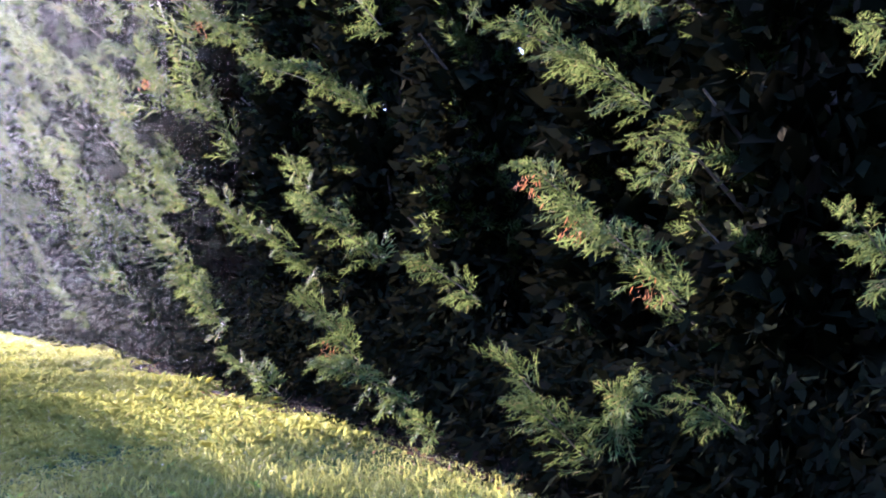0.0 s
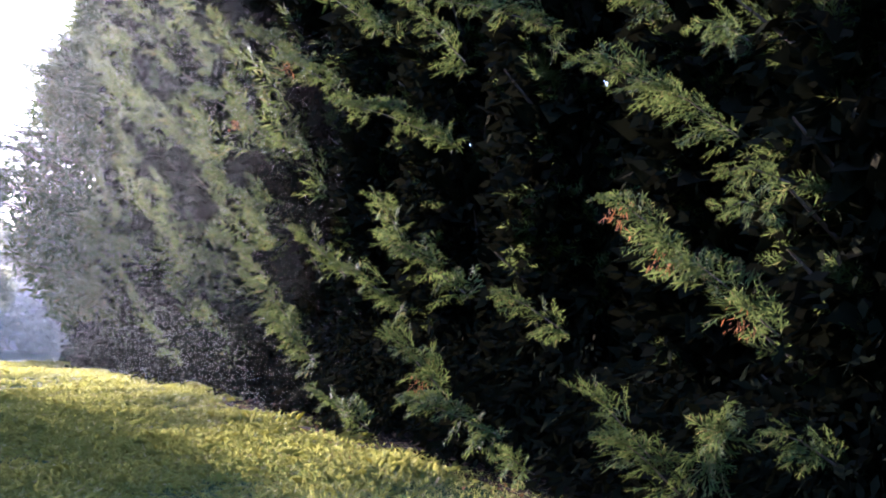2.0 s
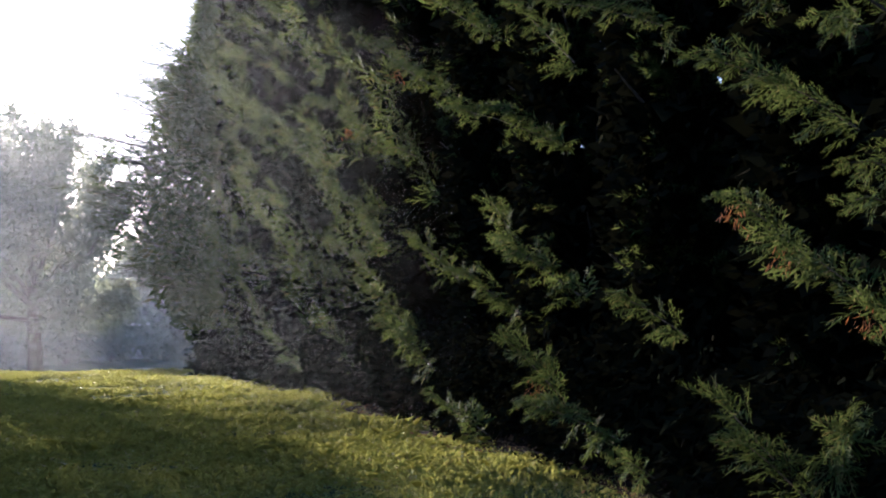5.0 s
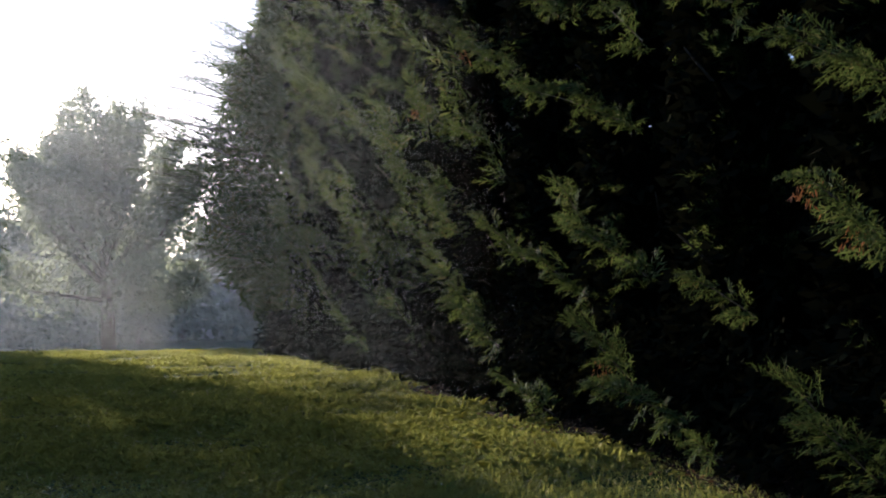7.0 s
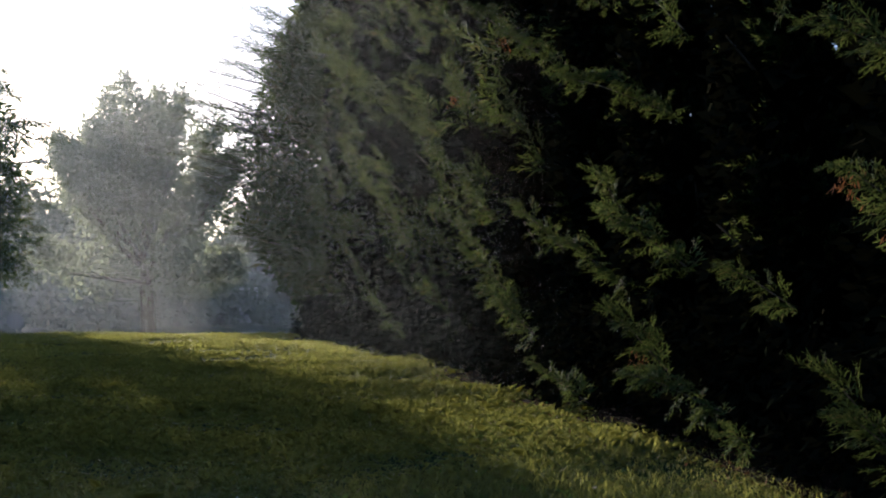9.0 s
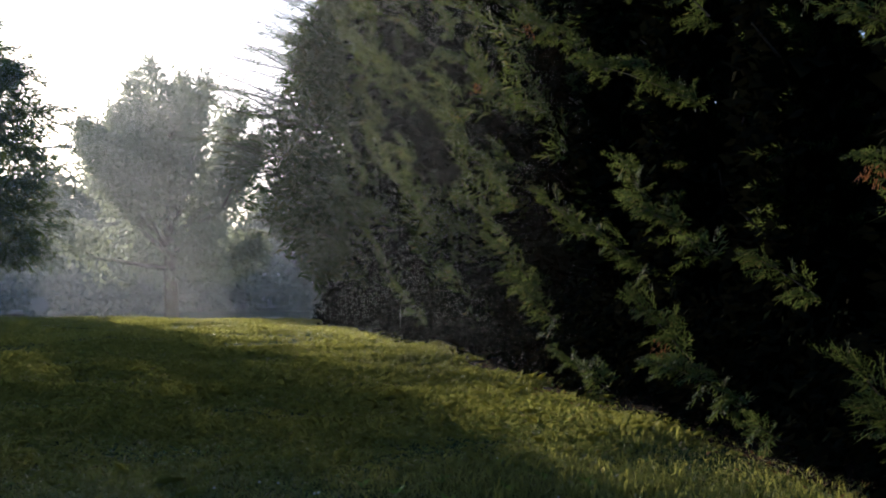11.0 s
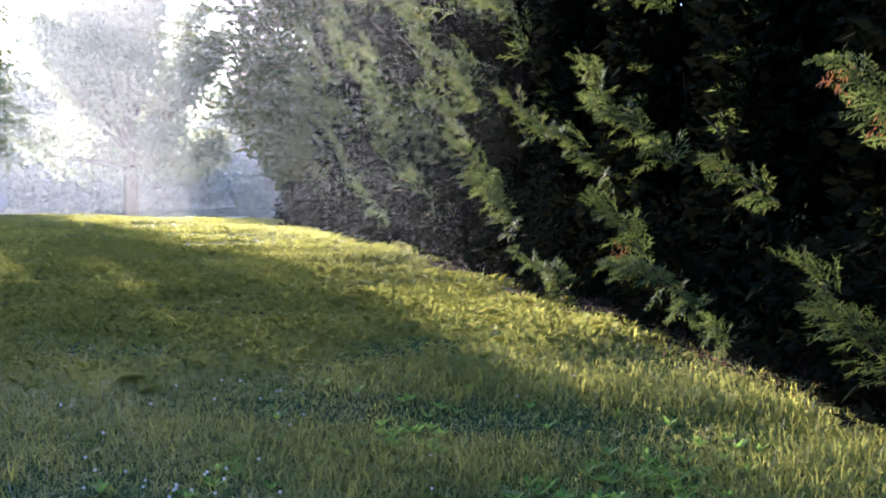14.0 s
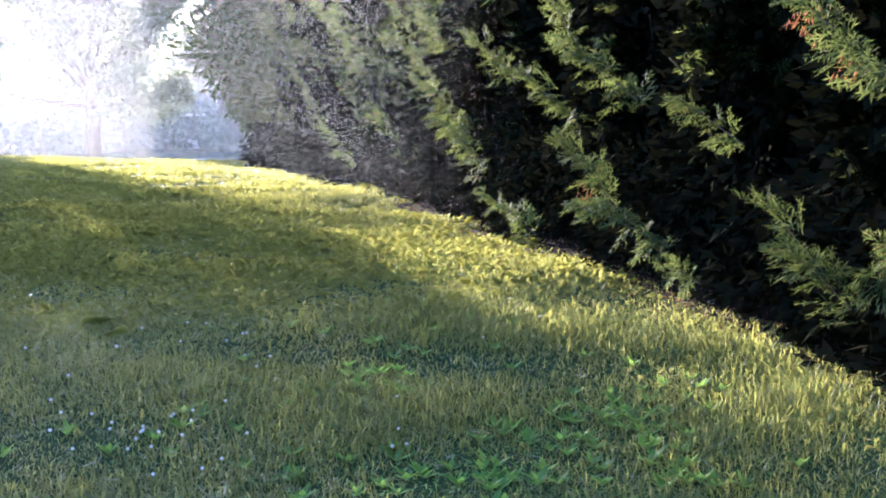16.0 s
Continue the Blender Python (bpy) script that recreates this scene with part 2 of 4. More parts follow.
# ---- the cypress hedge ----
def bough(rng, length, branchlets, fingers, size, slim=0.24):
    """One plume: a stem along +x curving up, with drooping sprays of scale-leaf fingers. Returns leaf arrays."""
    sprays = max(8, branchlets // 6)
    own = rng.integers(sprays, size=branchlets)
    at = np.linspace(0.26, 0.97, sprays) + rng.normal(0, 0.03, sprays)
    s = np.clip(at[own] + rng.normal(0, 0.022, branchlets), 0.2, 1.0)
    stem = np.stack([s * length, 0.04 * np.sin(s * 5) * length, 0.10 * length * s * s], 1)
    turn = rng.choice((-1, 1), sprays) * rng.uniform(0.2, 1.1, sprays)
    lift = rng.uniform(-0.55, 0.5, sprays)
    big = rng.uniform(0.55, 1.35, sprays)
    spread = 0.25 * length * (1.15 - s) ** 0.5 * big[own] * rng.uniform(0.45, 1.1, branchlets)
    way = unit(np.stack([rng.uniform(0.4, 1.0, branchlets), turn[own] + rng.normal(0, 0.32, branchlets), lift[own] + rng.normal(0, 0.16, branchlets)], 1))
    u = np.linspace(0.1, 1.0, fingers)
    drop = np.stack([np.zeros(fingers), np.zeros(fingers), -0.35 * u * u], 1)
    pts = stem[:, None] + spread[:, None, None] * (way[:, None] * u[None, :, None] + drop[None])
    pts = pts.reshape(-1, 3)
    n = len(pts)
    fw = np.repeat(way, fingers, 0)
    alt = np.tile(np.where(np.arange(fingers) % 2, 1, -1), branchlets)
    cross = unit(np.cross(fw, np.array([0, 0, 1.0])))
    fway = unit(fw * rng.uniform(0.5, 1.1, n)[:, None] + cross * (alt * rng.uniform(0.2, 0.9, n))[:, None] + np.array([0.3, 0, -0.35]) + rng.normal(0, 0.24, (n, 3)))
    fside = unit(np.cross(fway, unit(np.array([0, 0, 1.0]) + rng.normal(0, 0.5, (n, 3)))))
    ln = size * rng.uniform(0.5, 1.5, n)
    pts = pts + rng.normal(0, size * 0.35, (n, 3))
    return leaves(pts, fway, fside, ln, ln * rng.uniform(slim * 0.75, slim * 1.3, n), 0.12)


def frond(rng, pairs, lobes):
    """A flat fern-like spray of unit length along +x: pairs of fingers that shorten towards the tip, each with side lobes."""
    base, way, size, slim = [], [], [], []
    for i in range(pairs):
        u = 0.08 + 0.9 * i / pairs
        for sign in (-1, 1):
            ln = 0.44 * (1.08 - u) ** 0.7 * rng.uniform(0.55, 1.3)
            a = sign * rng.uniform(0.55, 0.95)
            p, d = np.array([u, 0, -0.22 * u * u]), np.array([math.cos(a), math.sin(a), rng.uniform(-0.4, 0.12)])
            base.append(p), way.append(d), size.append(ln), slim.append(0.13)
            for k in range(lobes):
                v = 0.3 + 0.6 * k / max(lobes, 1)
                b = a + (0.75 if k % 2 else -0.75)
                base.append(p + d * ln * v), way.append(np.array([math.cos(b), math.sin(b), d[2] - 0.1])), size.append(ln * (0.95 - v) * 0.75 + 0.05), slim.append(0.2)
    base.append(np.array([0.55, 0, -0.1])), way.append(np.array([1, 0, -0.35])), size.append(0.5), slim.append(0.09)
    way, size = unit(np.array(way) + rng.normal(0, 0.1, (len(way), 3))), np.array(size)
    side = unit(np.cross(np.array([0, 0, 1.0]) + rng.normal(0, 0.25, (len(way), 3)), way))
    return leaves(np.array(base), way, side, size, size * np.array(slim) * rng.uniform(0.7, 1.2, len(size)) + 0.006, 0.08)


def plume(rng, root, tip, fronds, templates, width, short=1.0, drop=0.35):
    """A drooping bough from root to tip, clothed in overlapping fronds that splay from its axis."""
    root, tip = np.asarray(root, float), np.asarray(tip, float)
    axis = tip - root
    along = unit(axis)
    cross = unit(np.cross(along, np.array([0, 0, 1.0])))
    over = np.cross(cross, along)
    made_fronds = []
    for i in range(fronds):
        s = (i + rng.uniform(0, 1)) / fronds
        turn = rng.uniform(0, 2 * math.pi)
        splay = rng.uniform(0.4, 1.25) * (1.15 - 0.7 * s)
        d = along + splay * (cross * math.cos(turn) + over * math.sin(turn)) + np.array([-0.12, 0.3, -drop * rng.uniform(0.0, 1.3)])
        d = unit(d)
        up = unit(np.array([-0.35, 0.1, 0.75]) + rng.normal(0, 0.45, 3))
        y = unit(np.cross(up, d))
        z = np.cross(d, y)
        ln = width * (1.1 - 0.45 * s) * rng.uniform(0.6, 1.15) * short
        p = root + axis * (0.03 + 0.84 * s) + over * 0.06 * math.sin(s * 3.1) * np.linalg.norm(axis) + rng.normal(0, 0.02, 3)
        v, f = templates[rng.integers(len(templates))]
        made_fronds.append((v * ln @ np.stack([d, y, z]) + p, f))
    return joined(made_fronds)


BOUGH_RNG = np.random.default_rng(11)
FROND = [frond(BOUGH_RNG, 7, 2) for _ in range(6)]
PLAIN_FROND = [frond(BOUGH_RNG, 6, 0) for _ in range(5)]
FINE = [plume(BOUGH_RNG, (0, 0, 0), (1, 0, 0.1), 30, PLAIN_FROND, 0.36) for _ in range(5)]
COARSE = [plume(BOUGH_RNG, (0, 0, 0), (1, 0, 0.1), 20, PLAIN_FROND, 0.42) for _ in range(5)]
MIDDLE = [bough(BOUGH_RNG, 1.0, 18, 8, 0.11, 0.2) for _ in range(5)]
ROUGH = [bough(BOUGH_RNG, 1.0, 9, 5, 0.24) for _ in range(4)]


def placed(templates, rng, base, azimuth, rise, length, roll):
    """Copies of plume templates as one set of corners and faces."""
    made = []
    for b, a, r, ln, ro in zip(base, azimuth, rise, length, roll):
        v, f = templates[rng.integers(len(templates))]
        m = np.array((Matrix.Rotation(a, 3, "Z") @ Matrix.Rotation(-r, 3, "Y") @ Matrix.Rotation(ro, 3, "X")))
        made.append(((v * ln) @ m.T + b, f))
    return joined(made)


def cypress(rng, height, radius, sharp_to, near):
    """Meshes of a cypress: trunk with limbs, inside leaves coloured near black for shade, and outer plumes. Its open
    side faces -x.
    """
    wood = [tube([(0, 0, -0.1), (0.05, 0.03, height * 0.3), (0, 0, height * 0.7), (0.02, 0, height)], [0.2, 0.15, 0.08, 0.01], 7)]
    outer, coarse = [], []

    def shell(n, z0, z1, a0, a1, out=0.0):
        z = z0 + (z1 - z0) * rng.random(n) ** 0.95
        a = rng.uniform(a0, a1, n)
        r = radius * np.clip(1.08 - (z / height) ** 1.6, 0.06, 1) * np.where(z < 0.5, 0.88 + 0.24 * z, 1) + out
        lumps = 1 + 0.07 * np.sin(a * 4 + z * 1.1) + rng.normal(0, 0.05, n)
        ln = rng.uniform(0.6, 1.1, n) * (1 + 0.7 * (out > 0))
        rise = rng.uniform(0.3, 0.95, n)
        reach = np.maximum(r * lumps - ln * np.cos(rise), 0.1)
        base = np.stack([np.cos(a) * reach, np.sin(a) * reach, np.maximum(z - ln * np.sin(rise) * 0.6, 0.05)], 1)
        return base, a + rng.normal(0, 0.4, n), rise, ln, rng.uniform(-0.6, 0.6, n)

    front = (np.pi * 0.5, np.pi * 1.5)
    back = (-np.pi * 0.5, np.pi * 0.5)
    if near:
        outer.append(placed(FINE, rng, *shell(60, 0.4, sharp_to + 0.4, np.pi * 0.6, np.pi * 1.4, -0.55)))
    else:
        outer.append(placed(COARSE, rng, *shell(int((sharp_to - 0.2) * 3.4), 0.2, sharp_to, *front, -0.2)))
    if not near:
        outer.append(placed(COARSE, rng, *shell(int(sharp_to * 1.6), 0.6, sharp_to, *front, 0.35)))
    if sharp_to < height:
        coarse.append(placed(ROUGH, rng, *shell(int((height - sharp_to) * 8), sharp_to, height, *front)))
    coarse.append(placed(ROUGH, rng, *shell(int(height * 6), 0.3, height, *back)))
    for k in range(14):
        z, a = 0.4 + 0.45 * k + rng.uniform(-0.1, 0.1), rng.uniform(0, 2 * np.pi)
        e = Vector((math.cos(a), math.sin(a), 0)) * radius * 0.7
        wood.append(tube([(0, 0, z), e * 0.5 + Vector((0, 0, z + 0.2)), e + Vector((0, 0, z + 0.7))], [0.035, 0.025, 0.008], 5))
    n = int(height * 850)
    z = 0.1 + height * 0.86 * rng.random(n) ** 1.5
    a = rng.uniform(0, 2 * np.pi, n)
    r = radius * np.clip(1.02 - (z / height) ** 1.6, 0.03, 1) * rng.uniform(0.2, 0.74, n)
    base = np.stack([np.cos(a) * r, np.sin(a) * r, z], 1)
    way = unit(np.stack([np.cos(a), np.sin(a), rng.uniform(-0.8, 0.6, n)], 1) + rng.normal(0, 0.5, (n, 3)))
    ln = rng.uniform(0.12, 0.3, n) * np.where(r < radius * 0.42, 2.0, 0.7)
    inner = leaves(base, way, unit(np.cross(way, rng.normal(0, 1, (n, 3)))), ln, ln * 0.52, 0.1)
    # Skirt of near-black leaves stands for shade along the hedge foot.
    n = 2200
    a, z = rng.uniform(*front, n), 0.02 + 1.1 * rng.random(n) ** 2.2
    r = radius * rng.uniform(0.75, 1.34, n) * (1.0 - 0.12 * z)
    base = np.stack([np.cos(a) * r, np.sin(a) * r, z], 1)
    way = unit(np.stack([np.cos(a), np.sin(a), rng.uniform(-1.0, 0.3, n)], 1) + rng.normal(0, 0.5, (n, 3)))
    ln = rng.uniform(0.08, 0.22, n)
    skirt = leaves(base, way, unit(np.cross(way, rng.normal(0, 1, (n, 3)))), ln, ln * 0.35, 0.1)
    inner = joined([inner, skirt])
    return joined(wood), joined(outer), joined(coarse), inner


HEDGE = []


def build_hedge():
    rng = np.random.default_rng(21)
    y = 1.6
    while y < HEDGE_END + 0.5:
        near = y < 16
        radius, height = rng.uniform(1.45, 1.6) + 0.15 * (not near), rng.uniform(13.0, 15.0)
        sharp = 5.6 if near else min(height, 2.2 + 0.31 * y)
        x = HEDGE_X + 1.4 + rng.uniform(-0.15, 0.15) + 0.1 * max(0.0, y - 26)
        wood, outer, coarse, inner = cypress(rng, height, radius, sharp, near)
        tree = thing("cypress_tree", pose(x, y, float(ground(x, y))), "tall dense green cypress with overhanging boughs, in a hedgerow", "tree", "cypress hedgerow")
        part("trunk", mesh_from("trunk", *wood, M_BARK), None, tree)
        part("crown", mesh_from("crown", *outer, M_CYPRESS), None, tree)
        part("upper_crown", mesh_from("upper_crown", *coarse, M_CYPRESS), None, tree)
        part("inner_foliage", mesh_from("inner_foliage", *inner, M_INNER_SHADE), None, tree, "inner foliage coloured near black for the hedge's shade")
        HEDGE.append(tree)
        y += rng.uniform(1.9, 2.4)


build_hedge()

# Boughs that reach out over the lawn: y and z of the tip, y and z of the root.
NEAR_BOUGHS = [
    (6.38, 2.66, 5.97, 2.00),
    (5.68, 2.21, 5.33, 1.60),
    (7.94, 2.11, 7.60, 1.71),
    (6.74, 1.40, 6.67, 0.84),
    (6.42, 1.08, 6.28, 0.57),
    (5.20, 1.18, 6.03, 0.84),
    (4.94, 1.13, 4.97, 0.90),
    (5.27, 2.59, 5.18, 2.51),
    (5.19, 2.36, 5.35, 2.36),
    (6.74, 3.63, 6.08, 3.17),
    (5.83, 3.23, 5.58, 2.84),
    (10.04, 1.92, 9.67, 1.22),
    (9.88, 1.29, 8.71, 0.91),
    (12.25, 3.07, 12.01, 2.49),
    (11.34, 2.67, 10.44, 2.03),
    (9.98, 3.11, 10.50, 2.75),
    (10.21, 2.85, 9.20, 2.11),
    (13.74, 2.33, 12.98, 1.58),
    (12.11, 1.35, 11.47, 0.86),
    (14.39, 2.79, 13.52, 2.00),
    (7.89, 0.82, 8.24, 0.64),
    (5.23, 3.40, 5.47, 3.43),
    (3.74, 2.05, 3.84, 1.71),
    (3.65, 2.88, 3.70, 2.84),
]
FAR_BOUGHS = [
    (15.63, 3.48, 14.75, 2.71),
    (18.28, 5.45, 16.71, 4.28),
    (16.26, 4.52, 14.59, 3.21),
    (16.70, 5.72, 14.57, 4.50),
    (14.38, 6.02, 12.66, 4.83),
    (12.91, 5.26, 11.22, 4.13),
    (11.18, 4.28, 9.34, 3.49),
    (12.97, 4.18, 13.21, 4.11),
    (21.73, 5.57, 21.30, 4.48),
    (20.36, 4.64, 18.78, 3.22),
    (27.94, 5.29, 25.74, 3.30),
    (21.93, 3.61, 21.29, 2.33),
    (19.71, 2.46, 19.13, 1.64),
    (25.29, 8.88, 23.32, 6.66),
    (22.99, 6.57, 21.89, 5.51),
    (32.18, 4.88, 29.35, 3.22),
    (12.81, 6.24, 10.71, 4.84),
    (9.66, 5.04, 9.05, 4.14),
    (19.55, 8.17, 17.13, 6.15),
    (25.23, 6.19, 24.09, 4.62),
    (8.98, 4.68, 7.57, 4.07),
    (6.81, 4.46, 6.20, 3.84),
]


def build_boughs():
    """Each long bough is a part of the tree it grows from."""
    rng = np.random.default_rng(77)
    for i, (y0, z0, y1, z1) in enumerate(NEAR_BOUGHS + FAR_BOUGHS):
        tip, root = Vector((4.4, y0, z0)), Vector((4.85, y1, z1))
        tree = min(HEDGE, key=lambda t: abs(t.location.y - (y0 + y1) / 2))
        length = (tip - root).length
        far = i >= len(NEAR_BOUGHS)
        d = np.array(tip - root)
        wide = (0.34 if not far else 0.29) * min(1.0, 0.25 + 0.9 * length)
        v, f = plume(rng, -d * 0.12, d * 1.0, int(6 + 27 * length), FROND, wide, drop=0.4)
        place = tree.matrix_world.inverted() @ Matrix.Translation(root)
        ob = part("bough", mesh_from("bough", v, f, M_CYPRESS), None, tree, "sunlit drooping green bough")
        ob.matrix_local = place
        stem = tube([tuple(d * 0.05 + np.array([0.06, 0, -0.02])), tuple(d * 0.25 + np.array([0.02, 0, 0.01])), tuple(d * 0.5 + np.array([0, 0, 0.03])), tuple(d * 0.8)], [0.008, 0.006, 0.005, 0.002], 5)
        part("stem", mesh_from("stem", *stem, M_BARK), None, ob)
        if i in (0, 1, 11, 27, 28):
            for at in (0.25, 0.75)[:1 + (i == 0)]:
                n = 34
                b = d * at + rng.normal(0, 0.045, (n, 3)) + np.array([-0.1, -0.04, -0.05])
                way = unit(rng.normal(0, 0.45, (n, 3)) + np.array([-0.3, 0.1, -0.8]))
                ln = rng.uniform(0.03, 0.075, n)
                dead = leaves(b, way, unit(np.cross(way, rng.normal(0, 1, (n, 3)))), ln, ln * 0.16, 0.1)
                part("dead_spray", mesh_from("dead_spray", *dead, M_DEAD), None, ob, "dead rust-orange spray")["kind"] = "stuff"


build_boughs()

# ---- trees beyond the crest ----
def broad_tree(rng, height, spread, foot, count, leaf):
    """Trunk, limbs and an uneven crown of clumps of leaves."""
    trunk = tube([(0, 0, -0.2), (0.05, 0, height * 0.2), (0, 0.1, height * 0.55), (0.1, 0, height * 0.9)], [height * 0.03, height * 0.024, height * 0.012, 0.02])
    limbs, bases = [], []
    middle, half = (height + foot) * 0.52, (height - foot) * 0.5
    for i in range(34):
        up = rng.uniform(-0.75, 0.98)
        a, out = rng.uniform(0, 2 * np.pi), rng.uniform(0.55, 1.0)
        flat = math.sqrt(max(0.0, 1 - up * up))
        p2 = Vector((math.cos(a) * flat * spread * out, math.sin(a) * flat * spread * out, middle + up * half * (0.8 + 0.2 * out)))
        p0 = Vector((0, 0, max(foot * 0.8, p2.z - height * rng.uniform(0.25, 0.45))))
        p0.z = min(p0.z, height * 0.7)
        p1 = p0.lerp(p2, 0.5) + Vector((0, 0, -0.03 * height))
        limbs.append(tube([p0, p1, p2], [height * 0.008, height * 0.005, 0.01], 5))
        m = count // 34
        u = rng.uniform(0.35, 1.05, m)
        c = np.array(p0)[None] * ((1 - u) ** 2)[:, None] + np.array(p1)[None] * (2 * u * (1 - u))[:, None] + np.array(p2)[None] * (u * u)[:, None]
        clump = rng.normal(0, 1, (10, 3)) * np.array([0.9, 0.9, 1.2]) * spread * 0.13
        bases.append(c + clump[rng.integers(10, size=m)] + rng.normal(0, 0.04 * spread, (m, 3)) * np.array([1, 1, 1.4]))
    base = np.concatenate(bases)
    n = len(base)
    way = unit(rng.normal(0, 1, (n, 3)) + np.array([0, 0, -0.3]))
    ln = leaf * rng.uniform(0.6, 1.4, n)
    crown = leaves(base, way, unit(np.cross(way, rng.normal(0, 1, (n, 3)))), ln, ln * 0.62, 0.15)
    return trunk, limbs, crown


def plant_broad(name, seed, x, y, height, spread, foot, count, leaf, mat, label, group=""):
    trunk, limbs, crown = broad_tree(np.random.default_rng(seed), height, spread, foot, count, leaf)
    tree = thing(name, pose(x, y, float(ground(x, y)) - 0.05), label, "tree", group)
    part("trunk", mesh_from("trunk", *trunk, M_BARK), None, tree)
    for limb in limbs:
        part("limb", mesh_from("limb", *limb, M_BARK), None, tree)
    part("crown", mesh_from("crown", *crown, mat), None, tree)
    return tree


def plant_shade_tree(x, y, height):
    """A shade tree: a clear trunk, leaders that rise to separate leafy tips, and low spreading limbs."""
    rng = np.random.default_rng(5)
    tree = thing("shade_tree", pose(x, y, float(ground(x, y)) - 0.05), "broad leafy shade tree in morning haze beyond the crest", "tree")
    part("trunk", tube_mesh("trunk", [(0, 0, -0.2), (0.04, 0, 1.5), (0, 0.05, 4.0), (0.1, 0, height * 0.8)], [0.52, 0.42, 0.34, 0.05], M_BARK), None, tree)
    bases = []
    for k in range(30):
        a = 2.4 * k + rng.uniform(-0.3, 0.3)
        out = 6.2 * math.sqrt((k + 0.5) / 30) * rng.uniform(0.85, 1.1)
        low = k >= 18 and k % 2
        top = 5.2 + rng.uniform(0, 1.6) if low else height * (1 - 0.42 * (out / 6.4) ** 2) * rng.uniform(0.86, 1.0)
        p2 = np.array([math.cos(a) * out, math.sin(a) * out, top])
        p0 = np.array([0, 0, 3.2 + 0.28 * top * rng.uniform(0.4, 1.0)])
        p1 = p0 * 0.45 + p2 * 0.55 + np.array([0.14 * p2[0], 0.14 * p2[1], -0.5])
        part("limb", tube_mesh("limb", [p0, p0 * 0.5 + p1 * 0.5, p1, p2], [0.13, 0.1, 0.07, 0.015], M_BARK, 6), None, tree)
        m = 1400
        u = 0.3 + 0.75 * rng.random(m) ** 0.8
        c = p0 * ((1 - u) ** 2)[:, None] + p1 * (2 * u * (1 - u))[:, None] + p2 * (u * u)[:, None]
        thick = 1.25 * np.clip(1.12 - u, 0.1, 0.8) ** 0.6
        tuft = rng.normal(0, 1, (26, 3))
        bases.append(c + tuft[rng.integers(26, size=m)] * (0.62 * thick)[:, None] * np.array([1, 1, 1.1]) + rng.normal(0, 0.17, (m, 3)))
    base = np.concatenate(bases)
    n = len(base)
    way = unit(rng.normal(0, 1, (n, 3)) + np.array([0, 0, -0.3]))
    ln = 0.26 * rng.uniform(0.6, 1.4, n)
    part("crown", mesh_from("crown", *leaves(base, way, unit(np.cross(way, rng.normal(0, 1, (n, 3)))), ln, ln * 0.6, 0.15), M_MAPLE), None, tree)
    return tree


plant_shade_tree(2.6, 64.8, 15.4)


def plant_conifer(seed, x, y, height, profile, foot, rise, per, label):
    """A conifer: tiers of limbs with short sprays; profile gives the crown's radius by share of the height."""
    rng = np.random.default_rng(seed)
    trunk = tube([(0, 0, -0.2), (0.03, 0, height * 0.5), (0, 0, height)], [0.26, 0.14, 0.02])
    n = int(height * per)
    z = rng.uniform(foot, height * 0.98, n)
    a = rng.uniform(0, 2 * np.pi, n)
    reach = np.interp(z / height, *profile) * rng.uniform(0.8, 1.12, n) * (1 + 0.1 * np.sin(3 * a + z))
    ln = np.clip(reach, 0.4, 2.4)
    start = (reach - ln) * 0.95
    turn = rng.uniform(*rise, n)
    base = np.stack([np.cos(a) * start, np.sin(a) * start, z - 0.3 * ln * np.sin(turn)], 1)
    crown = placed(MIDDLE, rng, base, a + rng.normal(0, 0.15, n), turn, ln, rng.uniform(-0.3, 0.3, n))
    m = n * 36
    z, a = rng.uniform(foot, height * 0.95, m), rng.uniform(0, 2 * np.pi, m)
    r = np.interp(z / height, *profile) * rng.uniform(0.02, 0.8, m) ** 0.5
    way = unit(rng.normal(0, 1, (m, 3)))
    size = rng.uniform(0.2, 0.5, m)
    inner = leaves(np.stack([np.cos(a) * r, np.sin(a) * r, z], 1), way, unit(np.cross(way, rng.normal(0, 1, (m, 3)))), size, size * 0.26, 0.1)
    tree = thing("conifer_tree", pose(x, y, float(ground(x, y)) - 0.05), label, "tree")
    part("trunk", mesh_from("trunk", *trunk, M_BARK), None, tree)
    part("crown", mesh_from("crown", *crown, M_CYPRESS), None, tree)
    part("inner_foliage", mesh_from("inner_foliage", *inner, M_CYPRESS), None, tree, "dark green inner sprays")
    return tree


end_tree = plant_conifer(9, 7.3, 38.2, 14, ((0, 0.06, 0.15, 0.24, 0.43, 0.64, 0.75, 1), (0.5, 1.0, 2.2, 3.1, 3.0, 2.0, 1.0, 0.1)), 0.7, (0.1, 0.7), 30, "feathery green conifer at the end of the hedgerow")
plant_conifer(8, -7.8, 45, 16.5, ((0, 0.08, 0.15, 0.38, 0.47, 0.57, 1), (3.2, 4.0, 5.8, 6.2, 6.0, 4.6, 0.1)), 2.1, (-0.35, 0.15), 44, "dark conifer with drooping tiered limbs, in silhouette")


